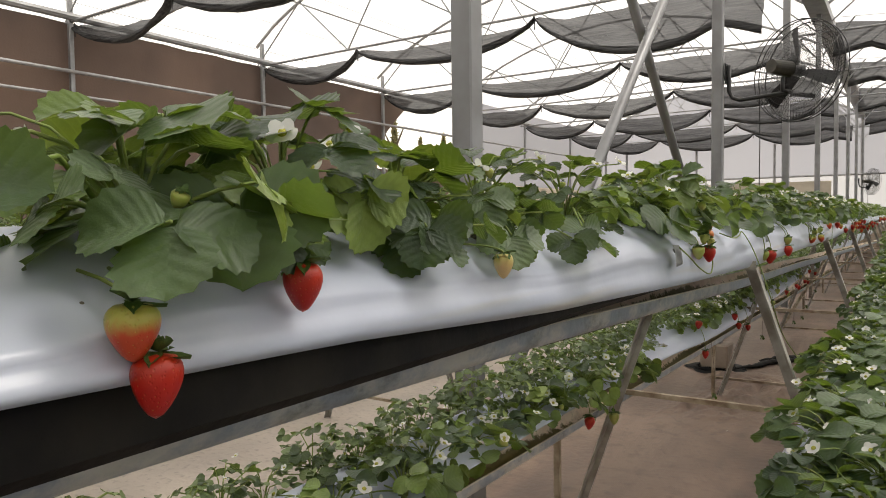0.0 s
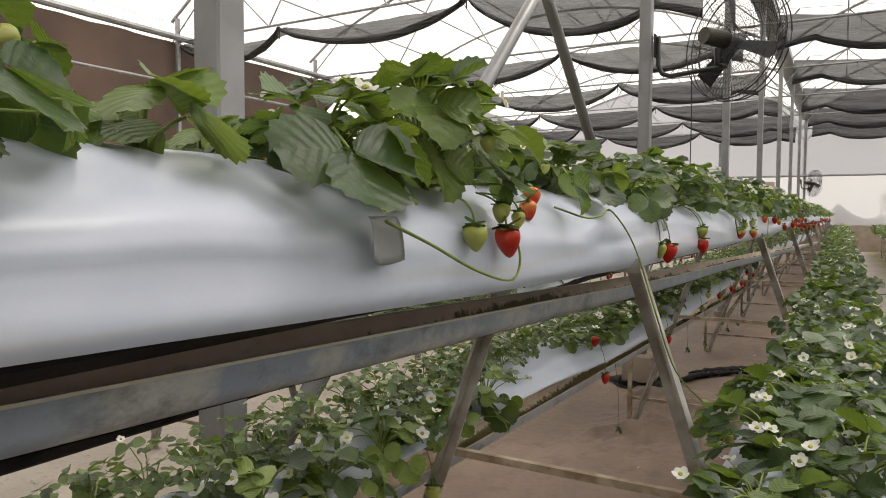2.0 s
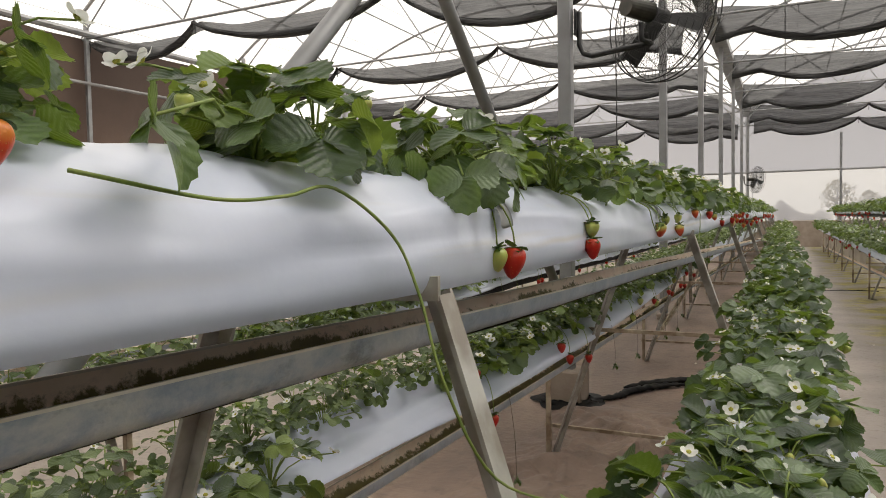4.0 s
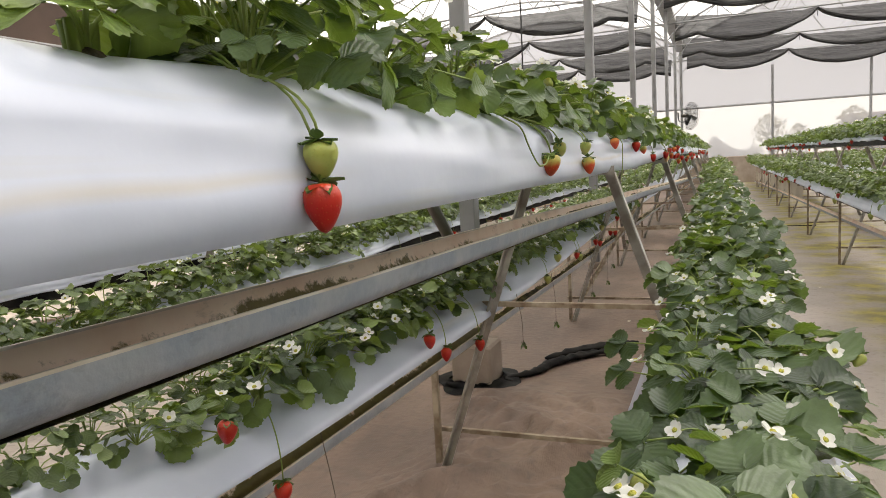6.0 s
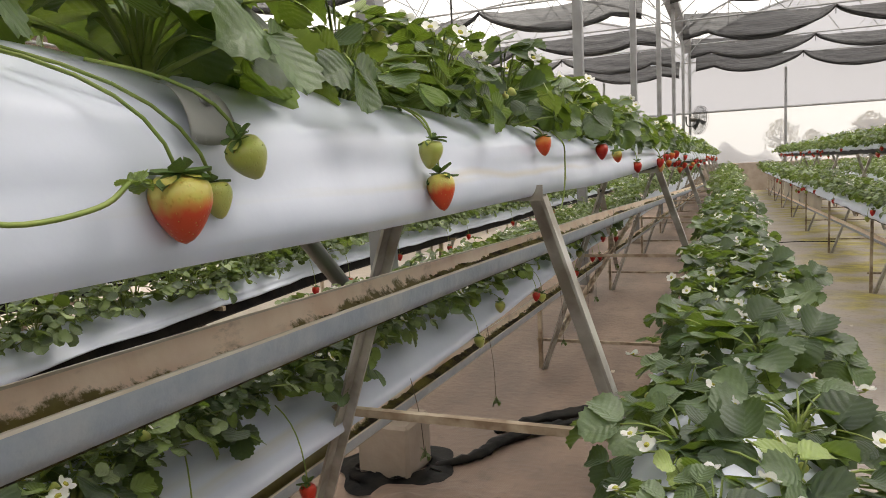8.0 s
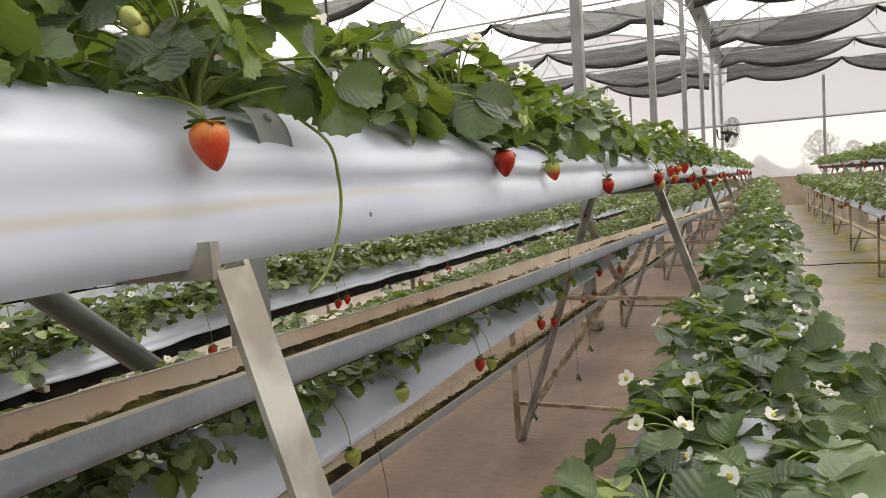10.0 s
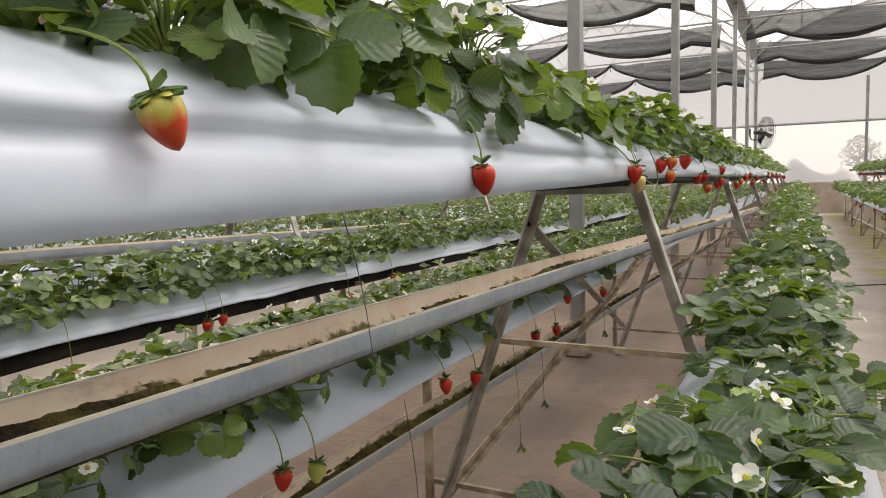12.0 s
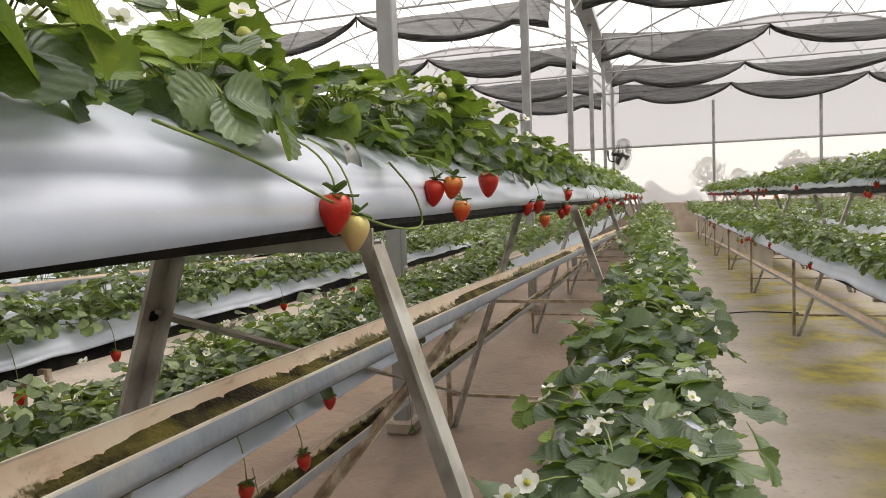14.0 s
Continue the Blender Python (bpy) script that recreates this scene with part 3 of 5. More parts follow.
# valley gutter over the columns
bm = bmesh.new()
box(bm, X_COL - 0.16, X_COL + 0.16, Y_BACK, Y_FAR, Z_EAVE - 0.12, Z_EAVE + 0.02)
tagged(part("valley_gutter", bm, M_column), "grey steel valley gutter on the column heads", "gutter", kind="structure")

for y in STATIONS:
    for x in (X_COL,):
        c = thing("column", "square grey galvanised steel column", "column", (x, y, 0), "greenhouse columns")
        bm = bmesh.new()
        box(bm, -0.042, 0.042, -0.042, 0.042, 0.006, Z_EAVE - 0.12, 0.006)
        part("shaft", bm, M_column, c)
        bm = bmesh.new()
        a, h = (0.11, 0.22) if y == 8.4 else (0.075, 0.07)
        box(bm, -a, a, -a, a, 0, h, 0.012)
        part("footing", bm, M_cloud, c, "cream-grey concrete footing")
        bm = bmesh.new()
        for s in (-1, 1):
            tube(bm, [(s * 0.06, 0, 4.1), (s * 0.55, 0, Z_CHORD + 0.2)], 0.016, 6)
        part("knee_brace", bm, M_column, c)

# roof trusses, one on each row of columns
def truss(x0, y):
    t = thing("roof_truss", "thin grey tubular roof truss with diagonal struts", "truss", (x0, y, 0), "roof trusses")
    bm = bmesh.new()
    tube(bm, [(10 * i / 20, 0, roof_z(x0 + 10 * i / 20 + (1e-4 if i == 0 else -1e-4)) - 0.05) for i in range(21)], 0.03, 8)
    part("top_arch", bm, M_column, t)
    bm = bmesh.new()
    tube(bm, [(0, 0, Z_CHORD), (10, 0, Z_CHORD)], 0.022, 8)
    part("bottom_chord", bm, M_column, t)
    n = 8
    for i in range(n):
        bm = bmesh.new()
        a, b = 10 * i / n, 10 * (i + 1) / n
        if i % 2:
            a, b = b, a
        xb = min(max(b, 0.02), 9.98)
        tube(bm, [(a, 0, Z_CHORD), (xb, 0, roof_z(x0 + xb) - 0.05)], 0.014, 6)
        part("strut", bm, M_column, t)
    return t


for x0 in (X_LEFT, X_COL):
    first = truss(x0, STATIONS[0])
    for y in STATIONS[1:]:
        copy_thing(first, pose(x0, y, 0))

# purlins and wires along the length
for x, z, r in [(x0 + d, None, 0.016) for x0 in (X_LEFT, X_COL) for d in (1.25, 2.5, 3.75, 5.0, 6.25, 7.5, 8.75)] + [(x, Z_CHORD - 0.02, 0.003) for x in (-10, -8.5, -7, -5.5, -4, -2.5, 0.2, 1.7, 3.2, 4.7, 6.2)]:
    bm = bmesh.new()
    zz = roof_z(x) - 0.08 if z is None else z
    tube(bm, [(x, Y_BACK, zz), (x, Y_FAR, zz)], r, 6)
    tagged(part("purlin" if z is None else "roof_wire", bm, M_column), "thin steel line running under the roof", "rail", kind="structure")

# diagonal cross brace between two columns
brace = thing("cross_brace", "pair of round steel tubes crossed between two columns", "brace", (X_COL + 0.07, 6.4, 0))
bm = bmesh.new()
tube(bm, [(0.03, -2.6, 0.02), (0.03, 1.85, 4.25)], 0.028, 12)
part("tube", bm, M_column, brace, smooth=True)
bm = bmesh.new()
tube(bm, [(-0.04, 2.0, 0.49), (-0.04, -2.0, 3.99)], 0.028, 12)
part("tube", bm, M_column, brace, smooth=True)

# shade nets gathered under the trusses
def net(knots, y, seed, free, deep_free):
    """Swags from knot to knot, measured from the columns; the swag next to the columns hangs loose at its end."""
    t = thing("shade_net", "black woven shade net gathered in hanging swags", "shade net", (X_COL, y, 0), "gathered shade nets")
    rng = random.Random(seed)
    for k, (xa, xb) in enumerate(zip(knots, knots[1:])):
        off = rng.uniform(0, 50)
        loose = k == 0
        deep = deep_free * rng.uniform(0.9, 1.1) if loose else rng.uniform(0.42, 0.56)
        sag = rng.uniform(0.02, 0.08)

        def f(u, v):
            arc = 4 * u * (1 - u)
            hang = arc ** 0.75 * (1.15 - 0.3 * u)
            if loose:
                hang = max(hang, 1.0 - 1.6 * u) if u < 0.5 else hang
            top = Z_CHORD + 0.02 - sag * arc * (0.4 if loose else 1.0) + (free * (1 - u) if loose else 0.0)
            low = top - 0.09 - (deep - sag * 0.4) * hang
            if v < 0.6:
                k2 = v / 0.6
                z, w = top + (low - top) * k2, 0.50 * (1 - k2) ** 1.5 * (0.25 + 0.75 * min(1.0, 3 * arc + (1.0 if loose and u < 0.5 else 0.0)))
            else:
                k2 = (v - 0.6) / 0.4
                a = 2 * math.pi * k2 * 1.6
                z, w = low + 0.035 + 0.045 * math.sin(a) * (0.5 + 0.5 * hang) + 0.05 * k2 * hang, -0.03 - 0.05 * math.cos(a) - 0.02 * k2
            w += 0.035 * smooth_noise(u * 6, v * 7, off) + 0.015 * smooth_noise(u * 22, v * 12, off) + 0.03 * math.sin(24 * v + 3 * smooth_noise(u * 3, v * 2, off + 3)) * (0.3 + v)
            return (xa + (xb - xa) * u, w, z + 0.02 * smooth_noise(u * 9, v * 6, off + 5))
        bm = bmesh.new()
        grid(bm, lambda u, v: f(u, 0.56 * v), 34, 20)
        part("veil", bm, M_veil, t, "thin see-through net", smooth=True)
        bm = bmesh.new()
        grid(bm, lambda u, v: f(u, 0.50 + 0.50 * v), 34, 24)
        part("roll", bm, M_net, t, "gathered dark net", smooth=True)
        bm = bmesh.new()
        tube(bm, [(xb, -0.02, Z_CHORD), (xb, -0.02, Z_CHORD - 0.22)], 0.010, 6)
        part("tie", bm, M_fan, t)
    bm = bmesh.new()
    tube(bm, [(knots[0], 0.0, Z_CHORD + free), (knots[1], 0.0, Z_CHORD + 0.02), (knots[-1], 0.0, Z_CHORD + 0.02)], 0.004, 5)
    part("hanging_wire", bm, M_column, t)
    return t


for i, y in enumerate(STATIONS):
    net((0.22, 3.5, 7.15, 9.85), min(y + 0.1, Y_FAR - 0.5), i, 0.26, 0.62)
    net((-0.32, -3.65, -7.33, -9.85), min(y + 0.1, Y_FAR - 0.5), 40 + i, 0.05, 0.80 if y < 13 else 0.60)

# ---- outside ----
heap = thing("covered_heap", "heap covered with a white sheet behind the end wall", "heap", (0.55, 34.6, 0))
bm = bmesh.new()
grid(bm, lambda u, v: (-1.3 + 2.7 * u, -0.6 + 1.3 * v, 1.78 * min(1, 1.25 * math.sin(math.pi * u) ** 0.5 * math.sin(math.pi * v) ** 0.4) * (0.86 + 0.18 * math.sin(7 * u + 0.6)) + 0.05 * smooth_noise(u * 9, v * 6, 3) * math.sin(math.pi * u) * math.sin(math.pi * v)), 40, 24)
part("sheet", bm, M_white, heap, smooth=True)


def tree(x, y, h, r, seed, label, slim=False):
    """Trunk, limbs and a crown of many small leaf tufts."""
    t = thing("tree", label, "tree", (x, y, 0), "trees outside")
    rg = random.Random(seed)
    bm = bmesh.new()
    tube(bm, [(0, 0, 0), (0.05 * h * rg.uniform(-1, 1), 0, h * 0.5), (0, 0, h * 0.9)], [0.05 * h * 0.5, 0.03 * h * 0.5, 0.008 * h], 7)
    for k in range(9):
        a, z = rg.uniform(0, 6.28), h * rg.uniform(0.25, 0.8)
        tube(bm, [(0, 0, z), (r * 0.8 * math.cos(a), r * 0.8 * math.sin(a), z + h * 0.18)], [0.012 * h, 0.004 * h], 5)
    part("trunk", bm, M_bark, t)
    bm = bmesh.new()
    for k in range(1500 if slim else 800):
        z = rg.random()
        rad = r * (math.sqrt(max(0.04, 1 - (2 * z - 1) ** 2)) if not slim else (1.02 - z)) * rg.uniform(0.25, 1) ** 0.5 * (0.75 + 0.6 * smooth_noise(z * 6, k % 7, seed))
        a = rg.uniform(0, 6.28)
        p = Vector((rad * math.cos(a), rad * math.sin(a), h * ((0.3 + 0.72 * z) if not slim else (0.06 + 0.95 * z))))
        q = Matrix.Translation(p) @ pose(0, 0, 0, rg.uniform(0, 360), rg.uniform(0, 360), rg.uniform(0, 360))
        s = 0.028 * h * rg.uniform(0.6, 1.3)
        bm.faces.new([bm.verts.new(q @ Vector(c)) for c in ((-s, 0, 0), (0, -s * 0.45, 0), (s, 0, 0), (0, s * 0.45, 0))])
    part("crown", bm, M_tree, t)
    return t


tree(2.2, 41, 2.65, 0.95, 1, "small pale olive-green tree seen through hazy plastic")
tree(3.6, 43, 2.2, 0.7, 2, "thin bush seen through hazy plastic")
tree(5.6, 41, 2.75, 0.9, 3, "small bare tree seen through hazy plastic")
for i, (x, y, h) in enumerate(((-17, 23.2, 4.6), (-17.3, 25.0, 5.2), (-17, 26.4, 4.6), (-17.5, 21.5, 4.8), (-17.2, 28.5, 5.0))):
    tree(x, y, h, 0.55, 10 + i, "dark slender cypress tree outside the side wall", True)
shed = thing("shed", "low brown shed outside the end wall", "building", (6.6, 42, 0))
bm = bmesh.new()
box(bm, -0.9, 0.9, 0, 3, 0, 2.4)
part("wall", bm, M_shed, shed)
bm = bmesh.new()
box(bm, -1.05, 1.05, -0.2, 3.2, 2.4, 2.52)
part("roof", bm, M_shed, shed)
tank = thing("water_tank", "blue tank outside the end wall", "tank", (8.5, 41, 0))
bm = bmesh.new()
bmesh.ops.create_cone(bm, cap_ends=True, segments=28, radius1=0.95, radius2=0.9, depth=2.4, matrix=Matrix.Translation((0, 0, 1.2)))
part("body", bm, M_blue, tank, smooth=False)
bm = bmesh.new()
bmesh.ops.create_cone(bm, cap_ends=True, segments=20, radius1=0.3, radius2=0.26, depth=0.12, matrix=Matrix.Translation((0, 0, 2.45)))
part("lid", bm, M_blue, tank)
barrier = thing("barrier", "low red barrier outside the end wall", "barrier", (6.1, 40, 0))
bm = bmesh.new()
box(bm, -0.7, 0.7, -0.05, 0.05, 1.55, 1.95, 0.02)
part("board", bm, M_red, barrier)
for s in (-0.6, 0.6):
    bm = bmesh.new()
    box(bm, s - 0.04, s + 0.04, -0.03, 0.03, 0, 1.56)
    part("leg", bm, M_red, barrier)

# ---- strawberry racks ----
XC, PITCH, PITCH_LEFT = -0.50, 2.11, 2.07
Y0, Y1 = -3.5, 30.8


def trough(xc, zb, y0, y1, h_film, seed, label, fine=None, top_h=0.15, splay=0.0, pinch=0.0, slope=0.0, rise=lambda y: 0.0):
    """A trough thing: black body, soil, white film draped over it."""
    t = thing("planting_trough", label, "planter", (xc, 0, 0), "planting troughs")
    bm = bmesh.new()
    a, h = 0.122 - 1.25 * pinch - slope, min(0.085 - 0.5 * pinch, top_h - 0.062)
    g = 0.128 - 0.9 * pinch - slope
    prof = [(-a, h), (-g, 0.010), (0.01 - g, 0.0), (g - 0.01, 0.0), (g, 0.010), (a, h), (a - 0.008, h), (g - 0.016, 0.016), (0.016 - g, 0.016), (0.008 - a, h)]
    ends = [[bm.verts.new((x, y, zb + z + rise(y))) for x, z in prof] for y in (y0 + (y1 - y0) * k / 24 for k in range(25))]
    for e0, e1 in zip(ends, ends[1:]):
        for i in range(len(prof)):
            j = (i + 1) % len(prof)
            bm.faces.new((e0[i], e0[j], e1[j], e1[i]))
    part("body", bm, M_black, t)
    bm = bmesh.new()
    a, b = fine or (y0, y0)
    segs = [(y0, a, 0.12), (a, b, 0.022), (b, y1, 0.12)]
    for ya, yb, st in segs:
        if yb - ya < 0.05:
            continue
        ns = 22 if st < 0.05 else 12

        def f(u, v):
            y = ya + (yb - ya) * u
            low = h_film(y) + rise(y)
            top = zb + rise(y) + top_h + 0.010 * smooth_noise(y * 3.1, seed, 0) + 0.004 * smooth_noise(y * 11, seed, 5)
            s = v * 2 - 1
            side = -1 if s < 0 else 1
            q = 1 - abs(s)
            if q < 0.55:
                k = q / 0.55
                z = low + (top - 0.06 - low) * k
                x = 0.142 + splay * (1 - k) - 0.010 * k ** 2.5 - (pinch + slope) * k + (0.004 - 0.4 * splay + 0.12 * pinch) * math.sin(math.pi * k)
                x += (0.009 * smooth_noise(y * 1.6, k * 1.4, seed) + 0.0034 * smooth_noise(y * 6, k * 3.0, seed + 3) + 0.006 * max(0.0, smooth_noise(y * 5, k * 1.5 + 3 * y, seed + 11)) * k ** 3 + 0.0016 * math.sin(k * 9 + 3 * smooth_noise(y * 1.1, 0, seed + 7)) + 0.009 * max(0.0, smooth_noise(y * 0.9, 3, seed + 13)) * math.exp(-((k - 0.72 + 0.10 * smooth_noise(y * 1.7, 8, seed)) / 0.05) ** 2) - 0.006 * max(0.0, smooth_noise(y * 1.3, 5, seed + 17)) * math.exp(-((k - 0.5 + 0.2 * smooth_noise(y * 1.2, 2, seed)) / 0.07) ** 2)) * min(1, 0.35 + k)
                x -= 0.006 * max(0, 0.12 - k) / 0.12
                if st < 0.05 and top_h > 0.14:
                    x -= 0.010 * max(0.0, min(1.0, (y - 7.2) / 0.8, (10.2 - y) / 0.8)) * math.exp(-((k - 0.70 + 0.04 * smooth_noise(y * 1.3, 4, seed)) / 0.10) ** 2)
            else:
                k = (q - 0.55) / 0.45
                x = (0.132 - pinch - slope) * (1 - k)
                z = top - 0.06 * (1 - k) ** 1.8 + 0.006 * smooth_noise(y * 6, k * 2 + side * 5, seed)
            return (side * x, y, z)
        grid(bm, f, max(1, round((yb - ya) / st)), 2 * ns)
    part("film", bm, M_film, t, "white plastic film draped over the trough", smooth=True)
    return t


def frame_at(xc, y, gz):
    """An A-frame that carries three troughs."""
    t = thing("rack_frame", "weathered steel angle A-frame of the strawberry rack", "rack frame", (xc, y, 0), "rack frames")
    for s, top, dy in ((-1, 0.135, 0.0), (1, 0.152, 0.08)):
        bm = bmesh.new()
        foot = (s * 0.52, dy, 0.0)
        head = (s * top, dy, 1.119)
        bar(bm, head, foot, 0.040, 0.006)
        d = 0.036 if s > 0 else 0.020
        bar(bm, (head[0] - s * 0.017, dy + d / 2, head[2]), (foot[0] - s * 0.017, dy + d / 2, 0.0), 0.006, d)
        part("leg", bm, M_steel, t)
        bm = bmesh.new()
        bar(bm, (s * 0.535, 0.03, 0.0), (s * 0.535, 0.03, 0.652), 0.022)
        part("post", bm, M_rust, t)
    bm = bmesh.new()
    bar(bm, (-0.66, 0.03, 0.666), (0.66, 0.03, 0.666), 0.017, 0.017)
    part("crossbar", bm, M_rust, t)
    bm = bmesh.new()
    bar(bm, (-0.56, 0.05, 0.165), (0.56, 0.05, 0.165), 0.016, 0.016)
    part("tie_bar", bm, M_rust, t)
    bm = bmesh.new()
    bar(bm, (-0.155, 0.0, 1.128), (0.155, 0.06, 1.128), 0.012, 0.03)
    part("head_bar", bm, M_steel, t)
    return t


def top_film(y):
    """Lower edge of the film beside the camera; it hangs lowest in the middle of the walk."""
    return float(np.interp(y, (2.4, 2.75, 3.2, 3.6, 4.0, 4.8, 8.2, 9.2, 10.0, 11.0), (1.190, 1.180, 1.157, 1.145, 1.134, 1.121, 1.120, 1.136, 1.153, 1.158))) + 0.003 * smooth_noise(y * 1.7, 4, 2)


def low_film(y):
    return max(0.585, min(0.66, 0.65 - 0.016 * (y - 5.0))) + 0.012 * smooth_noise(y * 0.9, 9, 2)


def left_film(y):
    return float(np.interp(y, (4.6, 5.3, 6.0, 7.4, 8.4, 9.6, 10.3, 13.0), (0.702, 0.682, 0.643, 0.624, 0.634, 0.660, 0.672, 0.655))) + 0.004 * smooth_noise(y * 2.1, 9, 2)


def drain(xc, y0, y1, lip, label, mossy=0.0, near=False, seed=0.0, w=0.118, d=0.046):
    t = thing("drain_gutter", label, "gutter", (xc, 0, 0), "drain gutters")
    n, th = 12, 0.004
    out = [(-w / 2 * math.cos(math.pi * i / n), -d * math.sin(math.pi * i / n) ** 0.55) for i in range(n + 1)]
    inn = [(x * (1 - 2 * th / w), z + th if 0 < i < n else z) for i, (x, z) in enumerate(out)]
    ys = [y0 + (y1 - y0) * k / 60 for k in range(61)]
    bm = bmesh.new()
    rows = [[bm.verts.new((x, y, lip(y) + z + 0.002 * smooth_noise(y * 0.9, seed, 1))) for x, z in out] for y in ys]
    for r0, r1 in zip(rows, rows[1:]):
        for i in range(n):
            bm.faces.new((r0[i], r0[i + 1], r1[i + 1], r1[i]))
    part("outer_shell", bm, M_grey, t, "blue-grey plastic shell", smooth=True)
    bm = bmesh.new()
    rows = [[bm.verts.new((x, y, lip(y) + z + 0.002 * smooth_noise(y * 0.9, seed, 1))) for x, z in inn] for y in ys]
    for r0, r1 in zip(rows, rows[1:]):
        for i in range(n):
            bm.faces.new((r0[i + 1], r0[i], r1[i], r1[i + 1]))
    uv = bm.loops.layers.uv.new("lining")
    for f in bm.faces:
        for lp in f.loops:
            lp[uv].uv = (lp.vert.co.y, max(0.0, min(1.0, (lip(lp.vert.co.y) - lp.vert.co.z) / d)))
    part("lining", bm, M_cream if near else M_cream_far, t, "cream lining stained brown by water", smooth=True)
    bm = bmesh.new()
    for s in (-1, 1):
        for ya, yb in zip(ys, ys[1:]):
            bar(bm, (s * (w / 2 - 0.002), ya, lip(ya) + 0.001 + 0.002 * smooth_noise(ya * 0.9, seed, 1)), (s * (w / 2 - 0.002), yb, lip(yb) + 0.001 + 0.002 * smooth_noise(yb * 0.9, seed, 1)), 0.0035, 0.004)
    part("rim", bm, M_rim, t)
    if mossy and near:
        bm = bmesh.new()
        ya, yb, m, q = 3.4, 14.0, 1300, 18

        def p(u, v):
            y = ya + (yb - ya) * u
            a = math.pi * (0.035 + 0.665 * v)
            lump = 1.5 * smooth_noise(y * 2.3, 3.0, seed) - 0.75 * max(0.0, 0.35 - v) / 0.35 + 0.5 * smooth_noise(y * 9, v * 5, seed + 2) + 0.35 * smooth_noise(y * 34, v * 14, seed + 4) + 0.3 * smooth_noise(y * 90, v * 30, seed + 5)
            reach = max(0.0, lump + mossy + 0.2 * max(0.0, min(1.0, (y - 7.6) / 0.4)) - 1.5 * max(0.0, min(1.0, (7.8 - y) / 1.5))) * math.sin(math.pi * min(1, v * 1.0)) ** 0.6
            rr = 1.012 - 0.2 * min(1.0, reach * 1.3)
            sunk = -0.004 * max(0.0, 1 - reach * 20)
            return (-(w / 2 - 0.003) * rr * math.cos(a), y, lip(y) - (d - 0.003) * rr * math.sin(a) ** 0.55 + sunk)
        grid(bm, p, m, q)
        part("moss", bm, M_moss, t, "dark green and brown moss", smooth=True)
    return t


def next_rise(y):
    """The facing low trough of the next rack dips towards the start of the walk."""
    return -0.035 * max(0.0, min(4.0, 9.3 - y))


def rack(xc, yf, step, near=False):
    for k in range(20):
        y = yf + step * k
        if y > Y1 - 0.2:
            break
        frame_at(xc, y, 0)
    trough(xc, 1.134, Y0, Y1, top_film if near else (lambda y: 1.183 + 0.016 * smooth_noise(y * 2.6, xc, 4) + 0.010 * smooth_noise(y * 7, xc, 6)), xc * 3, "black trough wrapped in white film on top of the rack", (1.6, 13.0) if near else None)
    if near:
        trough(xc - 0.425, 0.676, Y0, Y1, left_film, xc * 3 - 1, "black trough under broad sloping white film low on the rack", (2.5, 13.0), 0.092, 0.0, 0.035, 0.05)
    for s in ((1,) if near else (-1, 1)):
        trough(xc + s * 0.49, 0.678 if near else 0.65, Y0, Y1, low_film if near else (lambda y: (0.672 if xc > 0 else 0.704) + 0.014 * smooth_noise(y * 2.4, 9, 2) + 0.010 * smooth_noise(y * 7, 3, xc)), xc * 3 + s, "black trough wrapped in white film low on the rack", (2.5, 13.0) if near else None, splay=0.06 if near else 0.015, rise=next_rise if s > 0 and abs(xc - XC + PITCH_LEFT) < 0.01 else (lambda y: 0.0))
    drain(xc - 0.015, Y0, Y1, lambda y: float(np.interp(y, (2.4, 3.1, 3.6, 4.9, 5.3, 6.2, 7.25, 8.2, 9.0, 10.5, 31.0), (1.131, 1.115, 1.098, 1.055, 1.038, 1.020, 0.998, 0.970, 0.955, 0.918, 0.400))), "blue-grey plastic drain gutter with cream lining under the top trough", 0.8, near, xc)
    for s in (-1, 1):
        inner = near and s < 0
        drain(xc + s * (0.40 if inner else 0.46), Y0, Y1, lambda y: 0.573 - 0.0188 * (y - 5.7), "mossy plastic drain gutter under the low trough", 0.55, near, xc + s, 0.082 if inner else 0.118 if near else 0.075, 0.040 if inner else 0.050 if near else 0.034)


rack(XC, 4.65 - 2.615 * 3, 2.615, True)
knee = thing("cross_brace", "crossed steel angle braces between two rack legs", "brace", (XC, 4.65 + 2.615 * 2, 0))
bm = bmesh.new()
bar(bm, (-0.165, 0.0, 1.035), (-0.455, 2.57, 0.20), 0.034, 0.006)
part("falling_bar", bm, M_steel, knee)
bm = bmesh.new()
bar(bm, (-0.470, 0.02, 0.13), (-0.225, 2.57, 0.81), 0.034, 0.006)
bar(bm, (-0.475, 0.02, 0.145), (-0.230, 2.57, 0.825), 0.006, 0.024)
part("rising_bar", bm, M_rust, knee)
bm = bmesh.new()
box(bm, -0.172, -0.158, -0.006, 0.010, 1.022, 1.038, 0.003)
part("bracket", bm, M_black, knee)
rack(XC + PITCH, 12.57 - 2.62 * 6, 2.62)
rack(XC + 2 * PITCH, 12.0 - 2.48 * 6, 2.48)
rack(XC - PITCH_LEFT, 5.6 - 2.615 * 3, 2.615)
rack(XC - 2 * PITCH_LEFT, 5.0 - 2.615 * 3, 2.615)

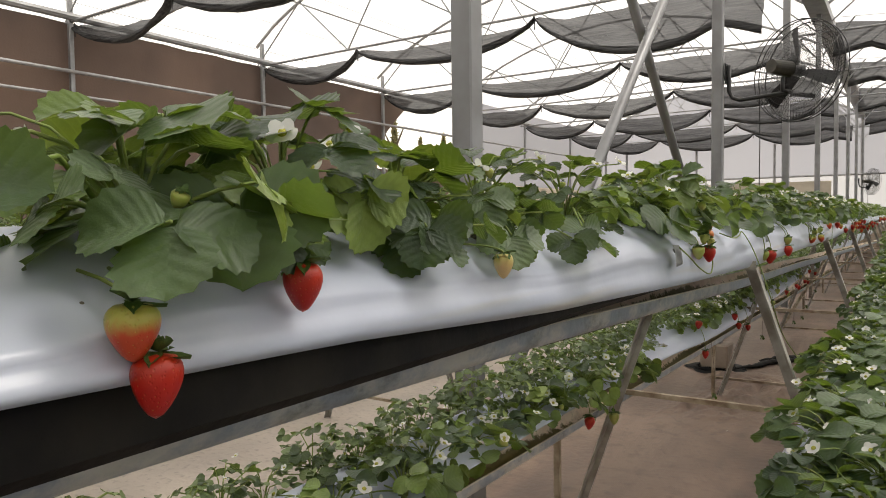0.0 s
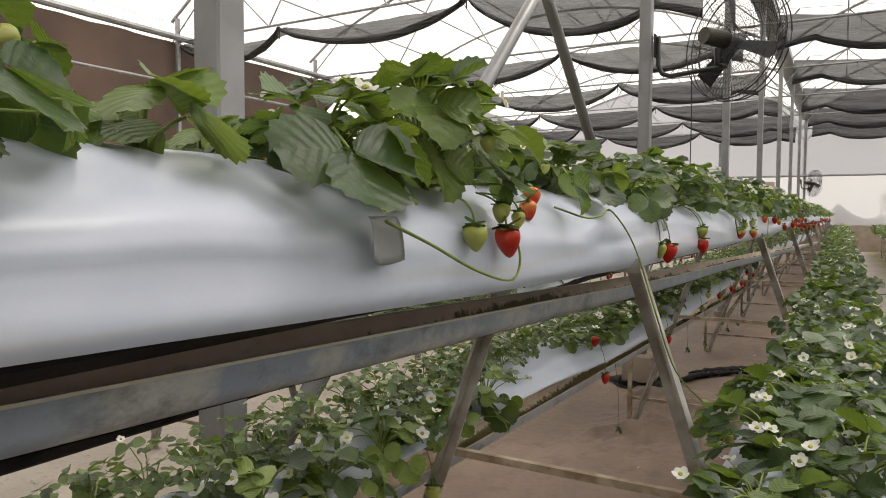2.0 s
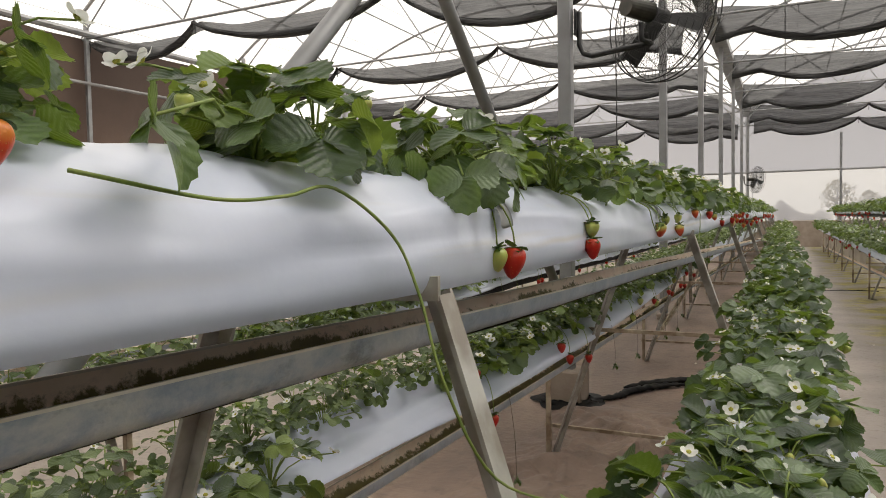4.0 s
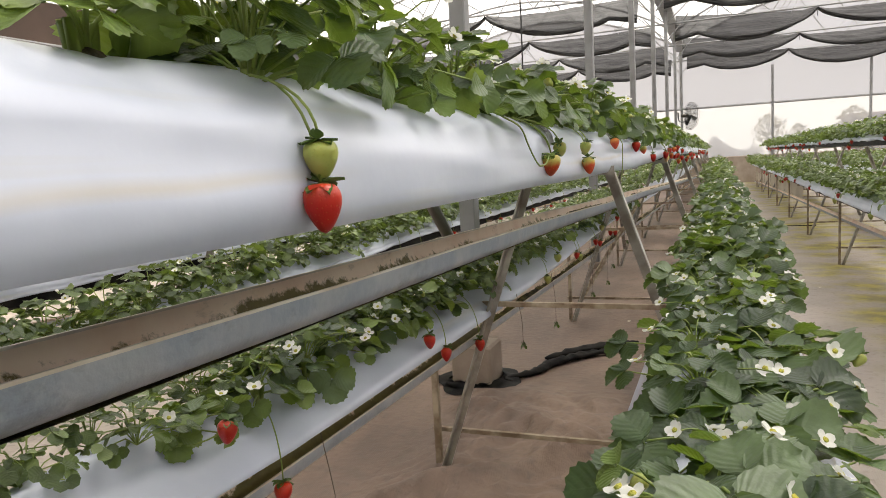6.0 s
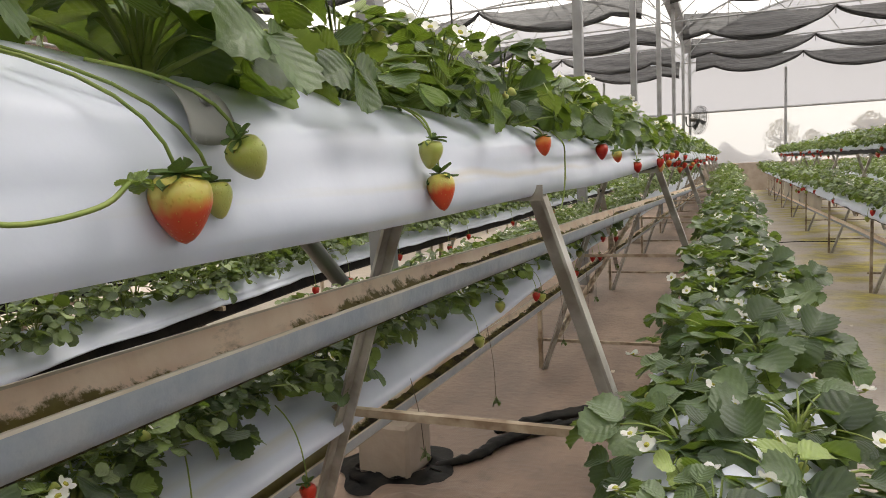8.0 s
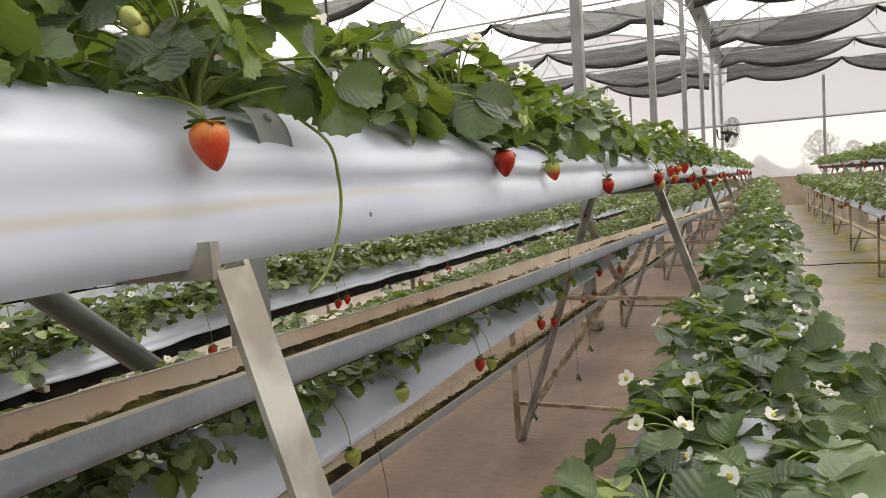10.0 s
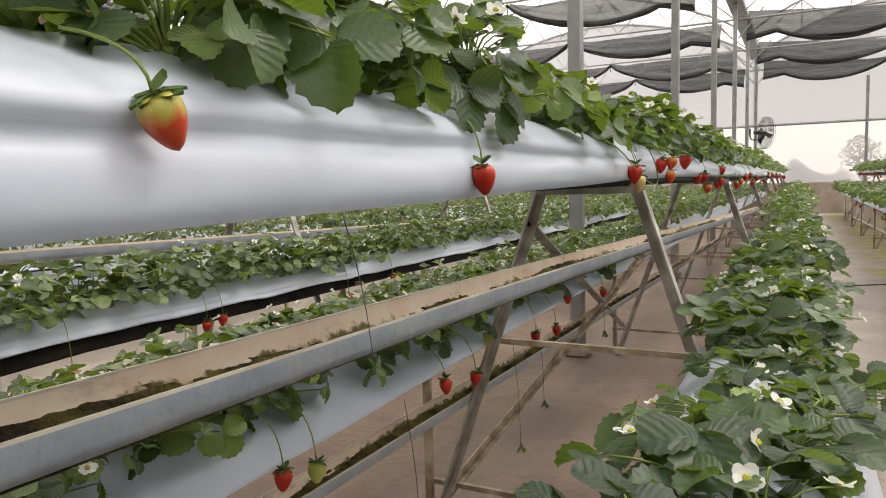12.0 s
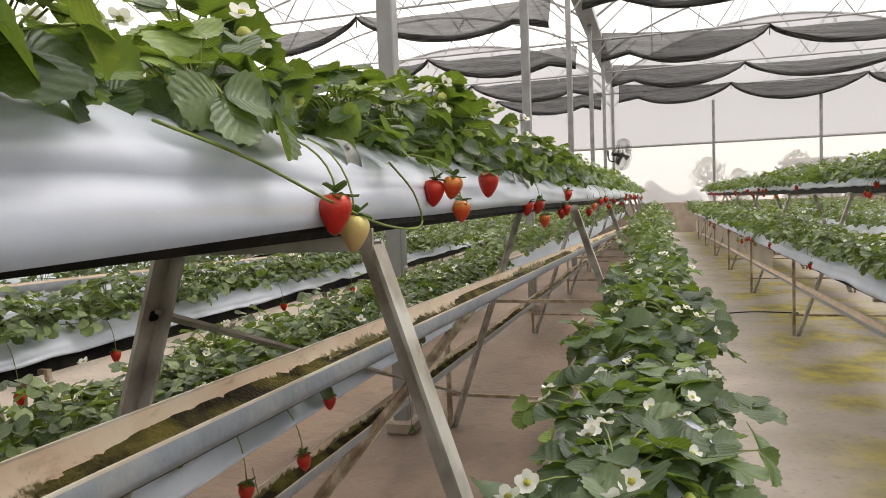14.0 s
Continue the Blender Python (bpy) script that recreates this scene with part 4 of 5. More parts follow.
# hanging cream sheets below the low trough of the next rack
for k in range(6):
    y = 17.2 + 2.48 * k
    sheet = thing("splash_sheet", "cream plastic splash sheet hanging below the low trough", "sheet", (XC + PITCH - 0.40, y, 0.0), "splash sheets")
    bm = bmesh.new()
    grid(bm, lambda u, v: (0.02 * smooth_noise(u * 4, v * 3, k), 2.3 * u, 0.33 - 0.022 * (y - 17) + 0.335 * v), 8, 4)
    part("sheet", bm, M_panel, sheet, smooth=True)

# ---- strawberry plants ----
def leaflet(bm, uv, m, length, width, rows, cols, cup, rng, mi=0):
    """One obovate, toothed leaflet from the origin along x, set by m; its rows run along the side veins and fold up between them."""
    half, vs = cols // 2, []
    bend, twist, curl = rng.uniform(-0.1, 0.5), rng.uniform(-0.25, 0.25), rng.uniform(-0.25, 0.1)
    fold = rng.uniform(0.002, 0.0045) if rows > 6 else 0.0
    wave, phase = rng.uniform(0.03, 0.085), rng.uniform(0, 6.28)
    for i in range(rows + 1):
        q = i / rows
        turn = math.pi * q ** 0.92
        x1, x0 = 0.5 - 0.5 * math.cos(turn), q ** 2.1
        w = width * 0.5 * max(0.0, math.sin(turn)) ** 0.85 * (0.84 + 0.30 * x1)
        ridge, row = i % 2, []
        for j in range(cols + 1):
            s = (j - half) / half
            a = abs(s) ** 0.85
            along = length * (x0 + (x1 - x0) * abs(s))
            y = math.copysign(a, s) * w
            if abs(s) == 1 and rows > 6:
                y *= 0.92 if ridge else 1.045
                along += length * (-0.022 if ridge else 0.022)
            z = cup * abs(y) ** 1.2 / max(1e-6, width) ** 0.2 - bend * length * (along / length) ** 2 * 0.45 + twist * y * q + curl * length * 0.5 * (abs(y) / length) ** 3 * 4
            z += wave * length * abs(s) ** 1.5 * math.sin(5.2 * q + phase + (1.7 if s > 0 else 0.0))
            z += fold * length * (1 if ridge else -1) * math.sin(math.pi * min(1.0, 0.15 + 0.72 * abs(s))) * (0.0 if s == 0 else 1.0)
            row.append(bm.verts.new(m @ Vector((along, y, z))))
        vs.append(row)
    for i in range(rows):
        for j in range(cols):
            f = bm.faces.new((vs[i][j], vs[i + 1][j], vs[i + 1][j + 1], vs[i][j + 1]))
            f.smooth, f.material_index = True, mi
            for lp, (a, b) in zip(f.loops, ((i, j), (i + 1, j), (i + 1, j + 1), (i, j + 1))):
                lp[uv].uv = (b / cols, a / rows)


def leaf_bm(bm, uv, m, rng, rows, cols, mi=0):
    """Three leaflets on one stalk end."""
    size = rng.uniform(0.9, 1.1)
    for ang, k in ((0, 1.0), (rng.uniform(68, 88), 0.92), (-rng.uniform(68, 88), 0.92)):
        leaflet(bm, uv, m @ pose(0, 0, 0, rng.uniform(-14, 14), rng.uniform(-8, 14), ang) @ pose(0.004, 0, 0), 0.060 * k * size, 0.064 * k * size * rng.uniform(0.9, 1.1), rows, cols, rng.uniform(0.05, 0.62), rng, mi)


def leaf_mesh(name, seed, rows, cols, material):
    bm = bmesh.new()
    uv = bm.loops.layers.uv.new("blade")
    leaf_bm(bm, uv, Matrix.Identity(4), random.Random(seed), rows, cols)
    me = bpy.data.meshes.new(name)
    bm.to_mesh(me)
    bm.free()
    me.materials.append(material)
    return me


LEAVES = [leaf_mesh("leaf", 100 + i, 14, 4, M_leaf) for i in range(12)]
YOUNG = [leaf_mesh("leaf", 200 + i, 14, 4, M_leaf_young) for i in range(4)]


def flower_bm(bm, m, rng, size=0.013, p_i=0, c_i=1, seg=4):
    """Five round petals round a domed centre."""
    for k in range(5):
        a, lift = 72 * k + rng.uniform(-8, 8), rng.uniform(8, 30)
        q = m @ pose(0, 0, 0, 0, 0, a) @ pose(0, 0, 0, 0, -lift, 0)
        ring = []
        for i in range(9):
            t = 2 * math.pi * i / 9
            ring.append(bm.verts.new(q @ Vector((size * (0.62 + 0.55 * math.cos(t)), size * 0.52 * math.sin(t), size * 0.08 * math.cos(2 * t)))))
        mid = bm.verts.new(q @ Vector((size * 0.62, 0, -size * 0.07)))
        for i in range(9):
            f = bm.faces.new((mid, ring[i], ring[(i + 1) % 9]))
            f.material_index, f.smooth = p_i, True
    r = bmesh.ops.create_icosphere(bm, subdivisions=1, radius=size * 0.36, matrix=m @ Matrix.Translation((0, 0, size * 0.12)) @ Matrix.Diagonal((1, 1, 0.75, 1)))
    for f in {f for v in r["verts"] for f in v.link_faces}:
        f.material_index, f.smooth = c_i, True


def flower_mesh(seed):
    bm = bmesh.new()
    flower_bm(bm, Matrix.Identity(4), random.Random(seed), 0.0128)
    me = bpy.data.meshes.new("flower")
    bm.to_mesh(me)
    bm.free()
    me.materials.append(M_petal), me.materials.append(M_pollen)
    return me


FLOWERS = [flower_mesh(i) for i in range(4)]


def berry_mesh(kind, seed):
    """A heart-shaped fruit, 1 high and hanging down from z = 0."""
    rg = random.Random(seed)
    bm = bmesh.new()
    n, m = 16, 18
    fat, lean = rg.uniform(0.40, 0.46), rg.uniform(-0.06, 0.06)
    rows = []
    for i in range(1, n):
        v = i / n
        r = fat * math.sin(math.pi * v ** 0.70) ** 0.56 * (1 - 0.24 * v)
        rows.append([bm.verts.new((r * math.cos(2 * math.pi * j / m) * (1 + 0.04 * math.sin(3 * j + seed)) + lean * v, r * math.sin(2 * math.pi * j / m), -v)) for j in range(m)])
    for a, b in zip(rows, rows[1:]):
        for j in range(m):
            bm.faces.new((a[j], b[j], b[(j + 1) % m], a[(j + 1) % m]))
    top, tip = bm.verts.new((0, 0, -0.03)), bm.verts.new((lean, 0, -1))
    for j in range(m):
        bm.faces.new((top, rows[0][j], rows[0][(j + 1) % m])), bm.faces.new((tip, rows[-1][(j + 1) % m], rows[-1][j]))
    me = bpy.data.meshes.new("fruit")
    bm.to_mesh(me)
    bm.free()
    me.shade_smooth()
    me.materials.append(M_berry[kind])
    return me


def calyx_mesh(seed):
    rg = random.Random(seed)
    bm = bmesh.new()
    hub = bm.verts.new((0, 0, 0.05))
    for k in range(8):
        q = pose(0, 0, 0, 0, 0, 45 * k + rg.uniform(-12, 12)) @ pose(0, 0, 0, 0, rg.uniform(-38, 28), 0)
        ln, wide, arch = rg.uniform(0.32, 0.46), rg.uniform(0.11, 0.15), rg.uniform(-0.35, 0.3)
        rows = [[bm.verts.new(q @ Vector((ln * u, e * wide * w, 0.03 + arch * ln * u * u + 0.05 * abs(e)))) for e in (-1, 0, 1)] for u, w in ((0.25, 0.8), (0.6, 1.0), (0.85, 0.6), (1.0, 0.1))]
        for i in (0, 1):
            bm.faces.new((hub, rows[0][i], rows[0][i + 1]))
        for r0, r1 in zip(rows, rows[1:]):
            for i in (0, 1):
                bm.faces.new((r0[i], r1[i], r1[i + 1], r0[i + 1]))
    me = bpy.data.meshes.new("calyx")
    bm.to_mesh(me)
    bm.free()
    me.shade_smooth()
    me.materials.append(M_sepal)
    return me


FRUIT = {k: [berry_mesh(k, 3 * i + ord(k)) for i in range(2)] for k in M_berry}
CALYX = [calyx_mesh(i) for i in range(3)]

def stalk_points(tip, lean, n=5):
    """An arching stalk from the crown to tip."""
    tip = Vector(tip)
    c = Vector((tip.x * 0.25, tip.y * 0.25, tip.z * lean))
    return [(1 - t) ** 2 * Vector((0, 0, 0)) + 2 * t * (1 - t) * c + t * t * tip for t in (i / n for i in range(n + 1))]


def leaf_pose(tip, az, tilt, roll, size):
    """The pose of a blade at the end of a stalk: out along az, drooping by tilt."""
    return Matrix.Translation(tip) @ pose(0, 0, 0, 0, 0, az) @ pose(0, 0, 0, roll, tilt, 0) @ Matrix.Diagonal((size, size, size, 1))


def plan_plant(seed, n, height, spread, droop, young=False, fall=0.75, big=(0.42, 1.12), calm=1.0):
    """Stalk ends and blade poses of one plant."""
    rng = random.Random(seed)
    got = []
    for i in range(n):
        az = 360 * i * 0.382 + rng.uniform(-25, 25)
        out = spread * math.sqrt((i + 0.5) / n) * rng.uniform(0.8, 1.15)
        h = height * (1.05 - fall * (i / n) ** 1.3) * rng.uniform(0.8, 1.15)
        if i % 3 == 2:
            h, out = h * rng.uniform(0.35, 0.75), out * rng.uniform(0.55, 0.9)
        tip = Vector((out * math.cos(radians(az)), out * math.sin(radians(az)), h))
        got.append((tip, az + rng.uniform(-35, 35), calm * rng.uniform(-18, 24) + droop * (i / n) ** 1.5 * rng.uniform(0.5, 1.2), calm * rng.uniform(-32, 32), rng.uniform(*big) * (0.85 if young else 1)))
    return got, rng


def near_plant(name, seed, n, height, spread, droop, flowers, label, young=False, fruits=3, fresh=0.10, fall=0.75, big=(0.42, 1.12), calm=1.0):
    """A plant whose leaves are objects of their own."""
    t = thing(name, label, "plant", group="strawberry plants")
    got, rng = plan_plant(seed, n, height, spread, droop, young, fall, big, calm)
    bm = bmesh.new()
    for tip, az, tilt, roll, size in got:
        tube(bm, stalk_points(tip, rng.uniform(0.75, 1.25)), [0.0026, 0.0022, 0.0019, 0.0017, 0.0015, 0.0013], 5)
    for i in range(5):
        a = rng.uniform(0, 6.28)
        tube(bm, [(0.004 * math.cos(a), 0.004 * math.sin(a), -0.012), (0.012 * math.cos(a), 0.012 * math.sin(a), 0.022)], [0.006, 0.003], 6)
    heads = []
    for i in range(flowers):
        az, out, h = rng.uniform(0, 360), spread * rng.uniform(0.5, 1.1), height * rng.uniform(0.65, 1.1)
        tip = Vector((out * math.cos(radians(az)), out * math.sin(radians(az)), h))
        tube(bm, stalk_points(tip, 1.1), 0.0012, 4)
        heads.append(Matrix.Translation(tip + Vector((0, 0, 0.002))) @ pose(0, 0, 0, 0, 0, az) @ pose(0, 0, 0, rng.uniform(-25, 25), rng.uniform(10, 60), 0))
    part("crown", bm, M_stem, t, smooth=True)
    bm = bmesh.new()
    if young or seed < 13:
        grid(bm, lambda u, v: ((0.035 + 0.012 * smooth_noise(v * 5, seed, 2)) * u * math.cos(6.2832 * v) * (0.7 if young else 1.0), (0.026 + 0.014 * smooth_noise(v * 5, seed, 7)) * u * math.sin(6.2832 * v), 0.007 - (0.030 if young else 0.012) * u * u), 3, 12)
        part("soil_patch", bm, M_soil, t)
    pool = YOUNG if young else LEAVES
    for tip, az, tilt, roll, size in got:
        share("leaf", rng.choice(YOUNG) if rng.random() < fresh else rng.choice(pool), t, leaf_pose(tip, az, tilt, roll, size))
    for i in range(fruits):
        az, out, h = rng.uniform(0, 360), spread * rng.uniform(0.45, 1.0), height * rng.uniform(0.35, 0.9)
        q = pose(out * math.cos(radians(az)), out * math.sin(radians(az)), h, rng.uniform(-60, 60), rng.uniform(-60, 60), 0)
        w = rng.uniform(0.014, 0.024)
        ob = share("unripe_fruit", rng.choice(FRUIT["g"]), t, q @ Matrix.Diagonal((w, w, w, 1)))
        share("calyx", rng.choice(CALYX), ob)
    for m in heads:
        share("flower", rng.choice(FLOWERS), t, m)
    return t


def far_plant_mesh(seed, n, height, spread, droop, flowers, rows=4):
    """The same plant in one light mesh, for the rows farther off."""
    got, rng = plan_plant(seed, n, height, spread, droop, False, 0.9, (0.30, 0.70))
    bm = bmesh.new()
    uv = bm.loops.layers.uv.new("blade")
    for tip, az, tilt, roll, size in got:
        leaf_bm(bm, uv, leaf_pose(tip, az, tilt, roll, size), rng, rows, 2, 0)
    k = len(bm.faces)
    for tip, *_ in got[::2]:
        tube(bm, stalk_points(tip, 1.0, 2), 0.002, 3)
    bm.faces.ensure_lookup_table()
    for f in bm.faces[k:]:
        f.material_index = 1
    for i in range(flowers):
        az, out, h = rng.uniform(0, 360), spread * rng.uniform(0.3, 1.1), height * rng.uniform(0.7, 1.15)
        flower_bm(bm, Matrix.Translation((out * math.cos(radians(az)), out * math.sin(radians(az)), h)) @ pose(0, 0, 0, rng.uniform(-40, 40), rng.uniform(-40, 40), 0), rng, 0.0105, 2, 3)
    me = bpy.data.meshes.new("strawberry_plant")
    bm.to_mesh(me)
    bm.free()
    for m in (M_leaf_far_lit, M_stem, M_petal, M_pollen):
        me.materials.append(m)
    return me


TALL = [near_plant("strawberry_plant", 10 + i, 27 + i % 4, 0.100 + 0.02 * (i % 3), 0.115, 75, 3 + i % 3, "leafy green strawberry plant growing through the white film", fresh=0.18, fall=0.95, big=(0.38, 0.92), fruits=2) for i in range(7)]
LOW = [near_plant("strawberry_plant", 40 + i, 16 + i % 2, 0.046 + 0.016 * (i % 3), 0.125, 42, 3 + i % 3, "low spreading strawberry plant with white flowers in the trough", fruits=1, fall=0.75, big=(0.50, 1.12), calm=1.1, fresh=0.10) for i in range(7)]
TRAIL = [near_plant("strawberry_plant", 50 + i, 12 + i % 3, 0.055 + 0.014 * (i % 3), 0.11, 70, 5 + i % 3, "strawberry plant with bright stalks and white flowers over the film", fruits=1, fresh=0.6, fall=1.15, big=(0.45, 1.0)) for i in range(6)]
SMALL = [near_plant("strawberry_plant", 60 + i, 5, 0.055, 0.035, 30, 0, "small young yellow-green strawberry plant in a slit of the film", True, 0) for i in range(2)]
COARSE = [far_plant_mesh(180 + i, 15, 0.12, 0.15, 50, i % 2, 2) for i in range(4)]
FAR = [far_plant_mesh(80 + i, 26, 0.11 + 0.015 * (i % 3), 0.15, 50, i % 4) for i in range(10)]
rng = random.Random(5)
used = set()


def set_plant(pool, x, y, z, turn=None, size=1.0):
    """Places a plant of the pool; the first use moves the pattern itself."""
    src = rng.choice(pool)
    m = pose(x, y, z, 0, 0, rng.uniform(0, 360) if turn is None else turn) @ Matrix.Diagonal((size, size, size, 1))
    if src.name not in used:
        used.add(src.name)
        src.matrix_basis = m
        src_scaled = src
    else:
        keep = src.scale.copy()
        src.scale = (1, 1, 1)
        src_scaled = copy_thing(src, m)
        src.scale = keep
    return src_scaled


SPLIT = []
for me in FAR:
    row = []
    for name, slots in (("foliage", (0,)), ("stem_tuft", (1,)), ("blossom", (2, 3))):
        bm = bmesh.new()
        bm.from_mesh(me)
        bmesh.ops.delete(bm, geom=[f for f in bm.faces if f.material_index not in slots], context="FACES")
        if len(bm.faces):
            for f in bm.faces:
                f.material_index -= slots[0]
            piece = bpy.data.meshes.new(name)
            bm.to_mesh(piece)
            for s in slots:
                piece.materials.append((M_leaf_far_lit, M_stem, M_petal, M_pollen)[s])
            row.append((name, piece))
        bm.free()
    SPLIT.append(row)


def set_far(x, y, z, size, label):
    t = thing("strawberry_plant", label, "plant", group="strawberry plants")
    t.matrix_basis = pose(x, y, z, 0, 0, rng.uniform(0, 360)) @ Matrix.Diagonal((size, size, size, 1))
    for name, me in rng.choice(SPLIT):
        share(name, me, t)
    return t


TOP_Z, LOW_Z = 1.266, 0.808


def lean_over(plant, y, z, size, az, x=-0.352):
    """One large old leaf that hangs over the near edge of the film."""
    back = plant.matrix_basis.inverted()
    base = plant.matrix_basis.translation
    tip = Vector((x, y, z))
    share("leaf", rng.choice(LEAVES), plant, back @ leaf_pose(tip, az, rng.uniform(42, 72), rng.uniform(-15, 15), size))
    bm = bmesh.new()
    a, b = back @ (base + Vector((0.0, 0.0, 0.01))), back @ tip
    tube(bm, [a, (a + b) / 2 + Vector((0, 0, 0.035)), b], [0.0022, 0.0018, 0.0014], 5)
    part("stalk", bm, M_stem, plant, smooth=True)


# y, height, size and turn of the old leaves over the film
HANGING = (
    (2.42, 1.318, 0.95, -60), (2.60, 1.305, 1.1, -35), (2.845, 1.285, 0.75, -70), (2.868, 1.275, 0.6, 10), (3.03, 1.272, 0.7, -40), (3.075, 1.270, 0.6, 20), (3.26, 1.278, 0.75, -20), (3.22, 1.262, 0.7, -60), (3.30, 1.262, 0.7, 0),
    (3.72, 1.290, 1.15, -20), (3.80, 1.300, 0.8, 40), (4.30, 1.285, 0.8, 30), (4.86, 1.285, 1.0, -30), (4.80, 1.270, 0.8, -60), (5.60, 1.290, 0.85, 0),
    (5.95, 1.295, 0.7, -30), (6.17, 1.300, 0.85, -60), (6.24, 1.305, 1.0, 20), (6.62, 1.285, 0.8, 0), (7.05, 1.280, 0.8, 40), (7.52, 1.285, 0.85, -30), (7.90, 1.312, 1.2, -50), (8.05, 1.300, 0.8, 20),
    (8.50, 1.292, 1.1, -60), (8.66, 1.335, 0.85, -20), (9.20, 1.325, 1.0, -40), (9.38, 1.300, 1.0, 30), (9.62, 1.280, 0.8, 0), (10.02, 1.280, 0.8, 30), (10.70, 1.285, 0.9, -30),
    (11.25, 1.280, 0.9, 10), (11.7, 1.285, 0.9, -40), (12.2, 1.280, 0.9, 20), (12.7, 1.285, 0.9, -10))


# top row beside the camera: single plants first, then a dense hedge
NEAR_EDGE = []
for y, x, size in ((2.05, 0.02, 1.0), (2.36, -0.03, 1.05), (2.57, 0.07, 1.1), (2.74, 0.05, 1.0), (2.92, 0.05, 1.0), (3.10, 0.06, 0.85), (3.42, 0.05, 0.9), (3.38, -0.07, 0.8), (3.80, 0.05, 0.9), (3.98, 0.06, 1.1), (4.10, -0.06, 0.9), (4.26, -0.03, 0.9), (4.53, 0.03, 1.05), (4.72, -0.03, 0.9), (4.95, 0.05, 1.1), (5.12, -0.06, 0.8)):
    got = set_plant(TALL, XC + x, y, TOP_Z, size=size)
    if x > 0:
        NEAR_EDGE.append(got)
for y, x, size in ((3.60, 0.035, 1.2), (5.32, 0.035, 1.25), (3.72, -0.04, 0.9)):
    set_plant(SMALL, XC + x, y, TOP_Z + 0.004, size=size)
FRONT = [5.49, 5.80, 6.11, 6.45, 6.78, 7.10, 7.42, 7.75, 8.08, 8.40, 8.70, 8.99, 9.40, 9.72, 10.08]
while FRONT[-1] < 13.0:
    FRONT.append(FRONT[-1] + rng.uniform(0.21, 0.28))
for y in FRONT:
    grown = 1.25 if 6.4 < y < 8.9 else 1.05
    NEAR_EDGE.append(set_plant(TALL, XC + rng.uniform(0.03, 0.06), y, TOP_Z - 0.012, size=rng.uniform(0.88, 1.12) * min(grown, 1.1)))
    set_plant(TALL, XC - rng.uniform(0.03, 0.09), y + rng.uniform(0.1, 0.2), TOP_Z, size=rng.uniform(0.9, 1.15) * grown)
for xr, ya in ((XC + 0.50, 3.5),):
    y, side = ya, 1
    while y < 13.0:
        set_plant(LOW, xr + side * rng.uniform(0.02, 0.085), y, LOW_Z - 0.006, size=rng.uniform(0.86, 1.08))
        side = -side
        y += rng.uniform(0.10, 0.135)
# the shaded low row behind: trailing plants at the film's near shoulder, others behind them
y = 2.9
while y < 13.0:
    bare = 5.05 < y < 6.1 and rng.random() < 0.55
    early = 0.0 if bare else max(0.0, min(1.0, (5.6 - y) / 0.6))
    if not bare:
        set_plant(TRAIL, XC - rng.uniform(0.37, 0.42) + 0.045 * early, y, 0.735 - 0.025 * early, size=rng.uniform(0.9, 1.15))
    for k in range(1 if y < 7.5 else 3):
        set_far(XC - rng.uniform(0.45, 0.50), y + 0.1 * k + rng.uniform(0.0, 0.1), 0.752, rng.uniform(0.58, 0.74) if y < 6.5 else rng.uniform(0.7, 0.9), "leafy strawberry plant at the back of the low trough")
    if y < 6.5:
        set_far(XC - rng.uniform(0.40, 0.46), y + 0.08, 0.752, rng.uniform(0.6, 0.75), "leafy strawberry plant in the middle of the low trough")
    else:
        for k in range(2):
            set_far(XC - rng.uniform(0.37, 0.43), y + 0.06 + 0.13 * k, 0.748, rng.uniform(0.6, 0.85), "leafy strawberry plant in the middle of the low trough")
    y += rng.uniform(0.14, 0.20) if y < 7.5 else rng.uniform(0.22, 0.34)
for y, z, size, az in HANGING:
    lean_over(min(NEAR_EDGE, key=lambda q: abs(q.matrix_basis.translation.y - y)), y, z, size, az)
# the rows farther off: single plants where they can be told apart, the rest joined
PACK, PLAIN = [], []
for me in FAR + COARSE:
    co = np.array([v.co for v in me.vertices])
    quads = [tuple(p.vertices) for p in me.polygons]
    slot = np.array([p.material_index for p in me.polygons])
    uvs = np.array([d.uv for d in me.uv_layers[0].data])
    (PLAIN if len(PACK) == len(FAR) else PACK).append((co, quads, slot, uvs))


def foliage(name, places, label):
    """Many plants of a row in one mesh of kind stuff."""
    cos, faces, slots, uvs, base = [], [], [], [], 0
    for x, y, z, size in places:
        close = 2.0 < y < 15 and -3.6 < x < 2.4
        co, quads, slot, uv = rng.choice(PACK if close else PLAIN)
        size *= 1.0 if close else 1.3
        a = rng.uniform(0, 6.283)
        rot = np.array([[math.cos(a), -math.sin(a), 0], [math.sin(a), math.cos(a), 0], [0, 0, 1]])
        cos.append(co @ rot.T * size + (x, y, z))
        faces += [tuple(i + base for i in q) for q in quads]
        slots.append(slot), uvs.append(uv)
        base += len(co)
    me = bpy.data.meshes.new(name)
    me.from_pydata(np.concatenate(cos).tolist(), [], faces)
    me.polygons.foreach_set("material_index", np.concatenate(slots))
    me.uv_layers.new(name="blade").data.foreach_set("uv", np.concatenate(uvs).ravel())
    me.shade_smooth()
    for m in (M_leaf_far_lit, M_stem, M_petal, M_pollen):
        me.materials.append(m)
    return tagged(new(name, me), label, "plants", kind="stuff")


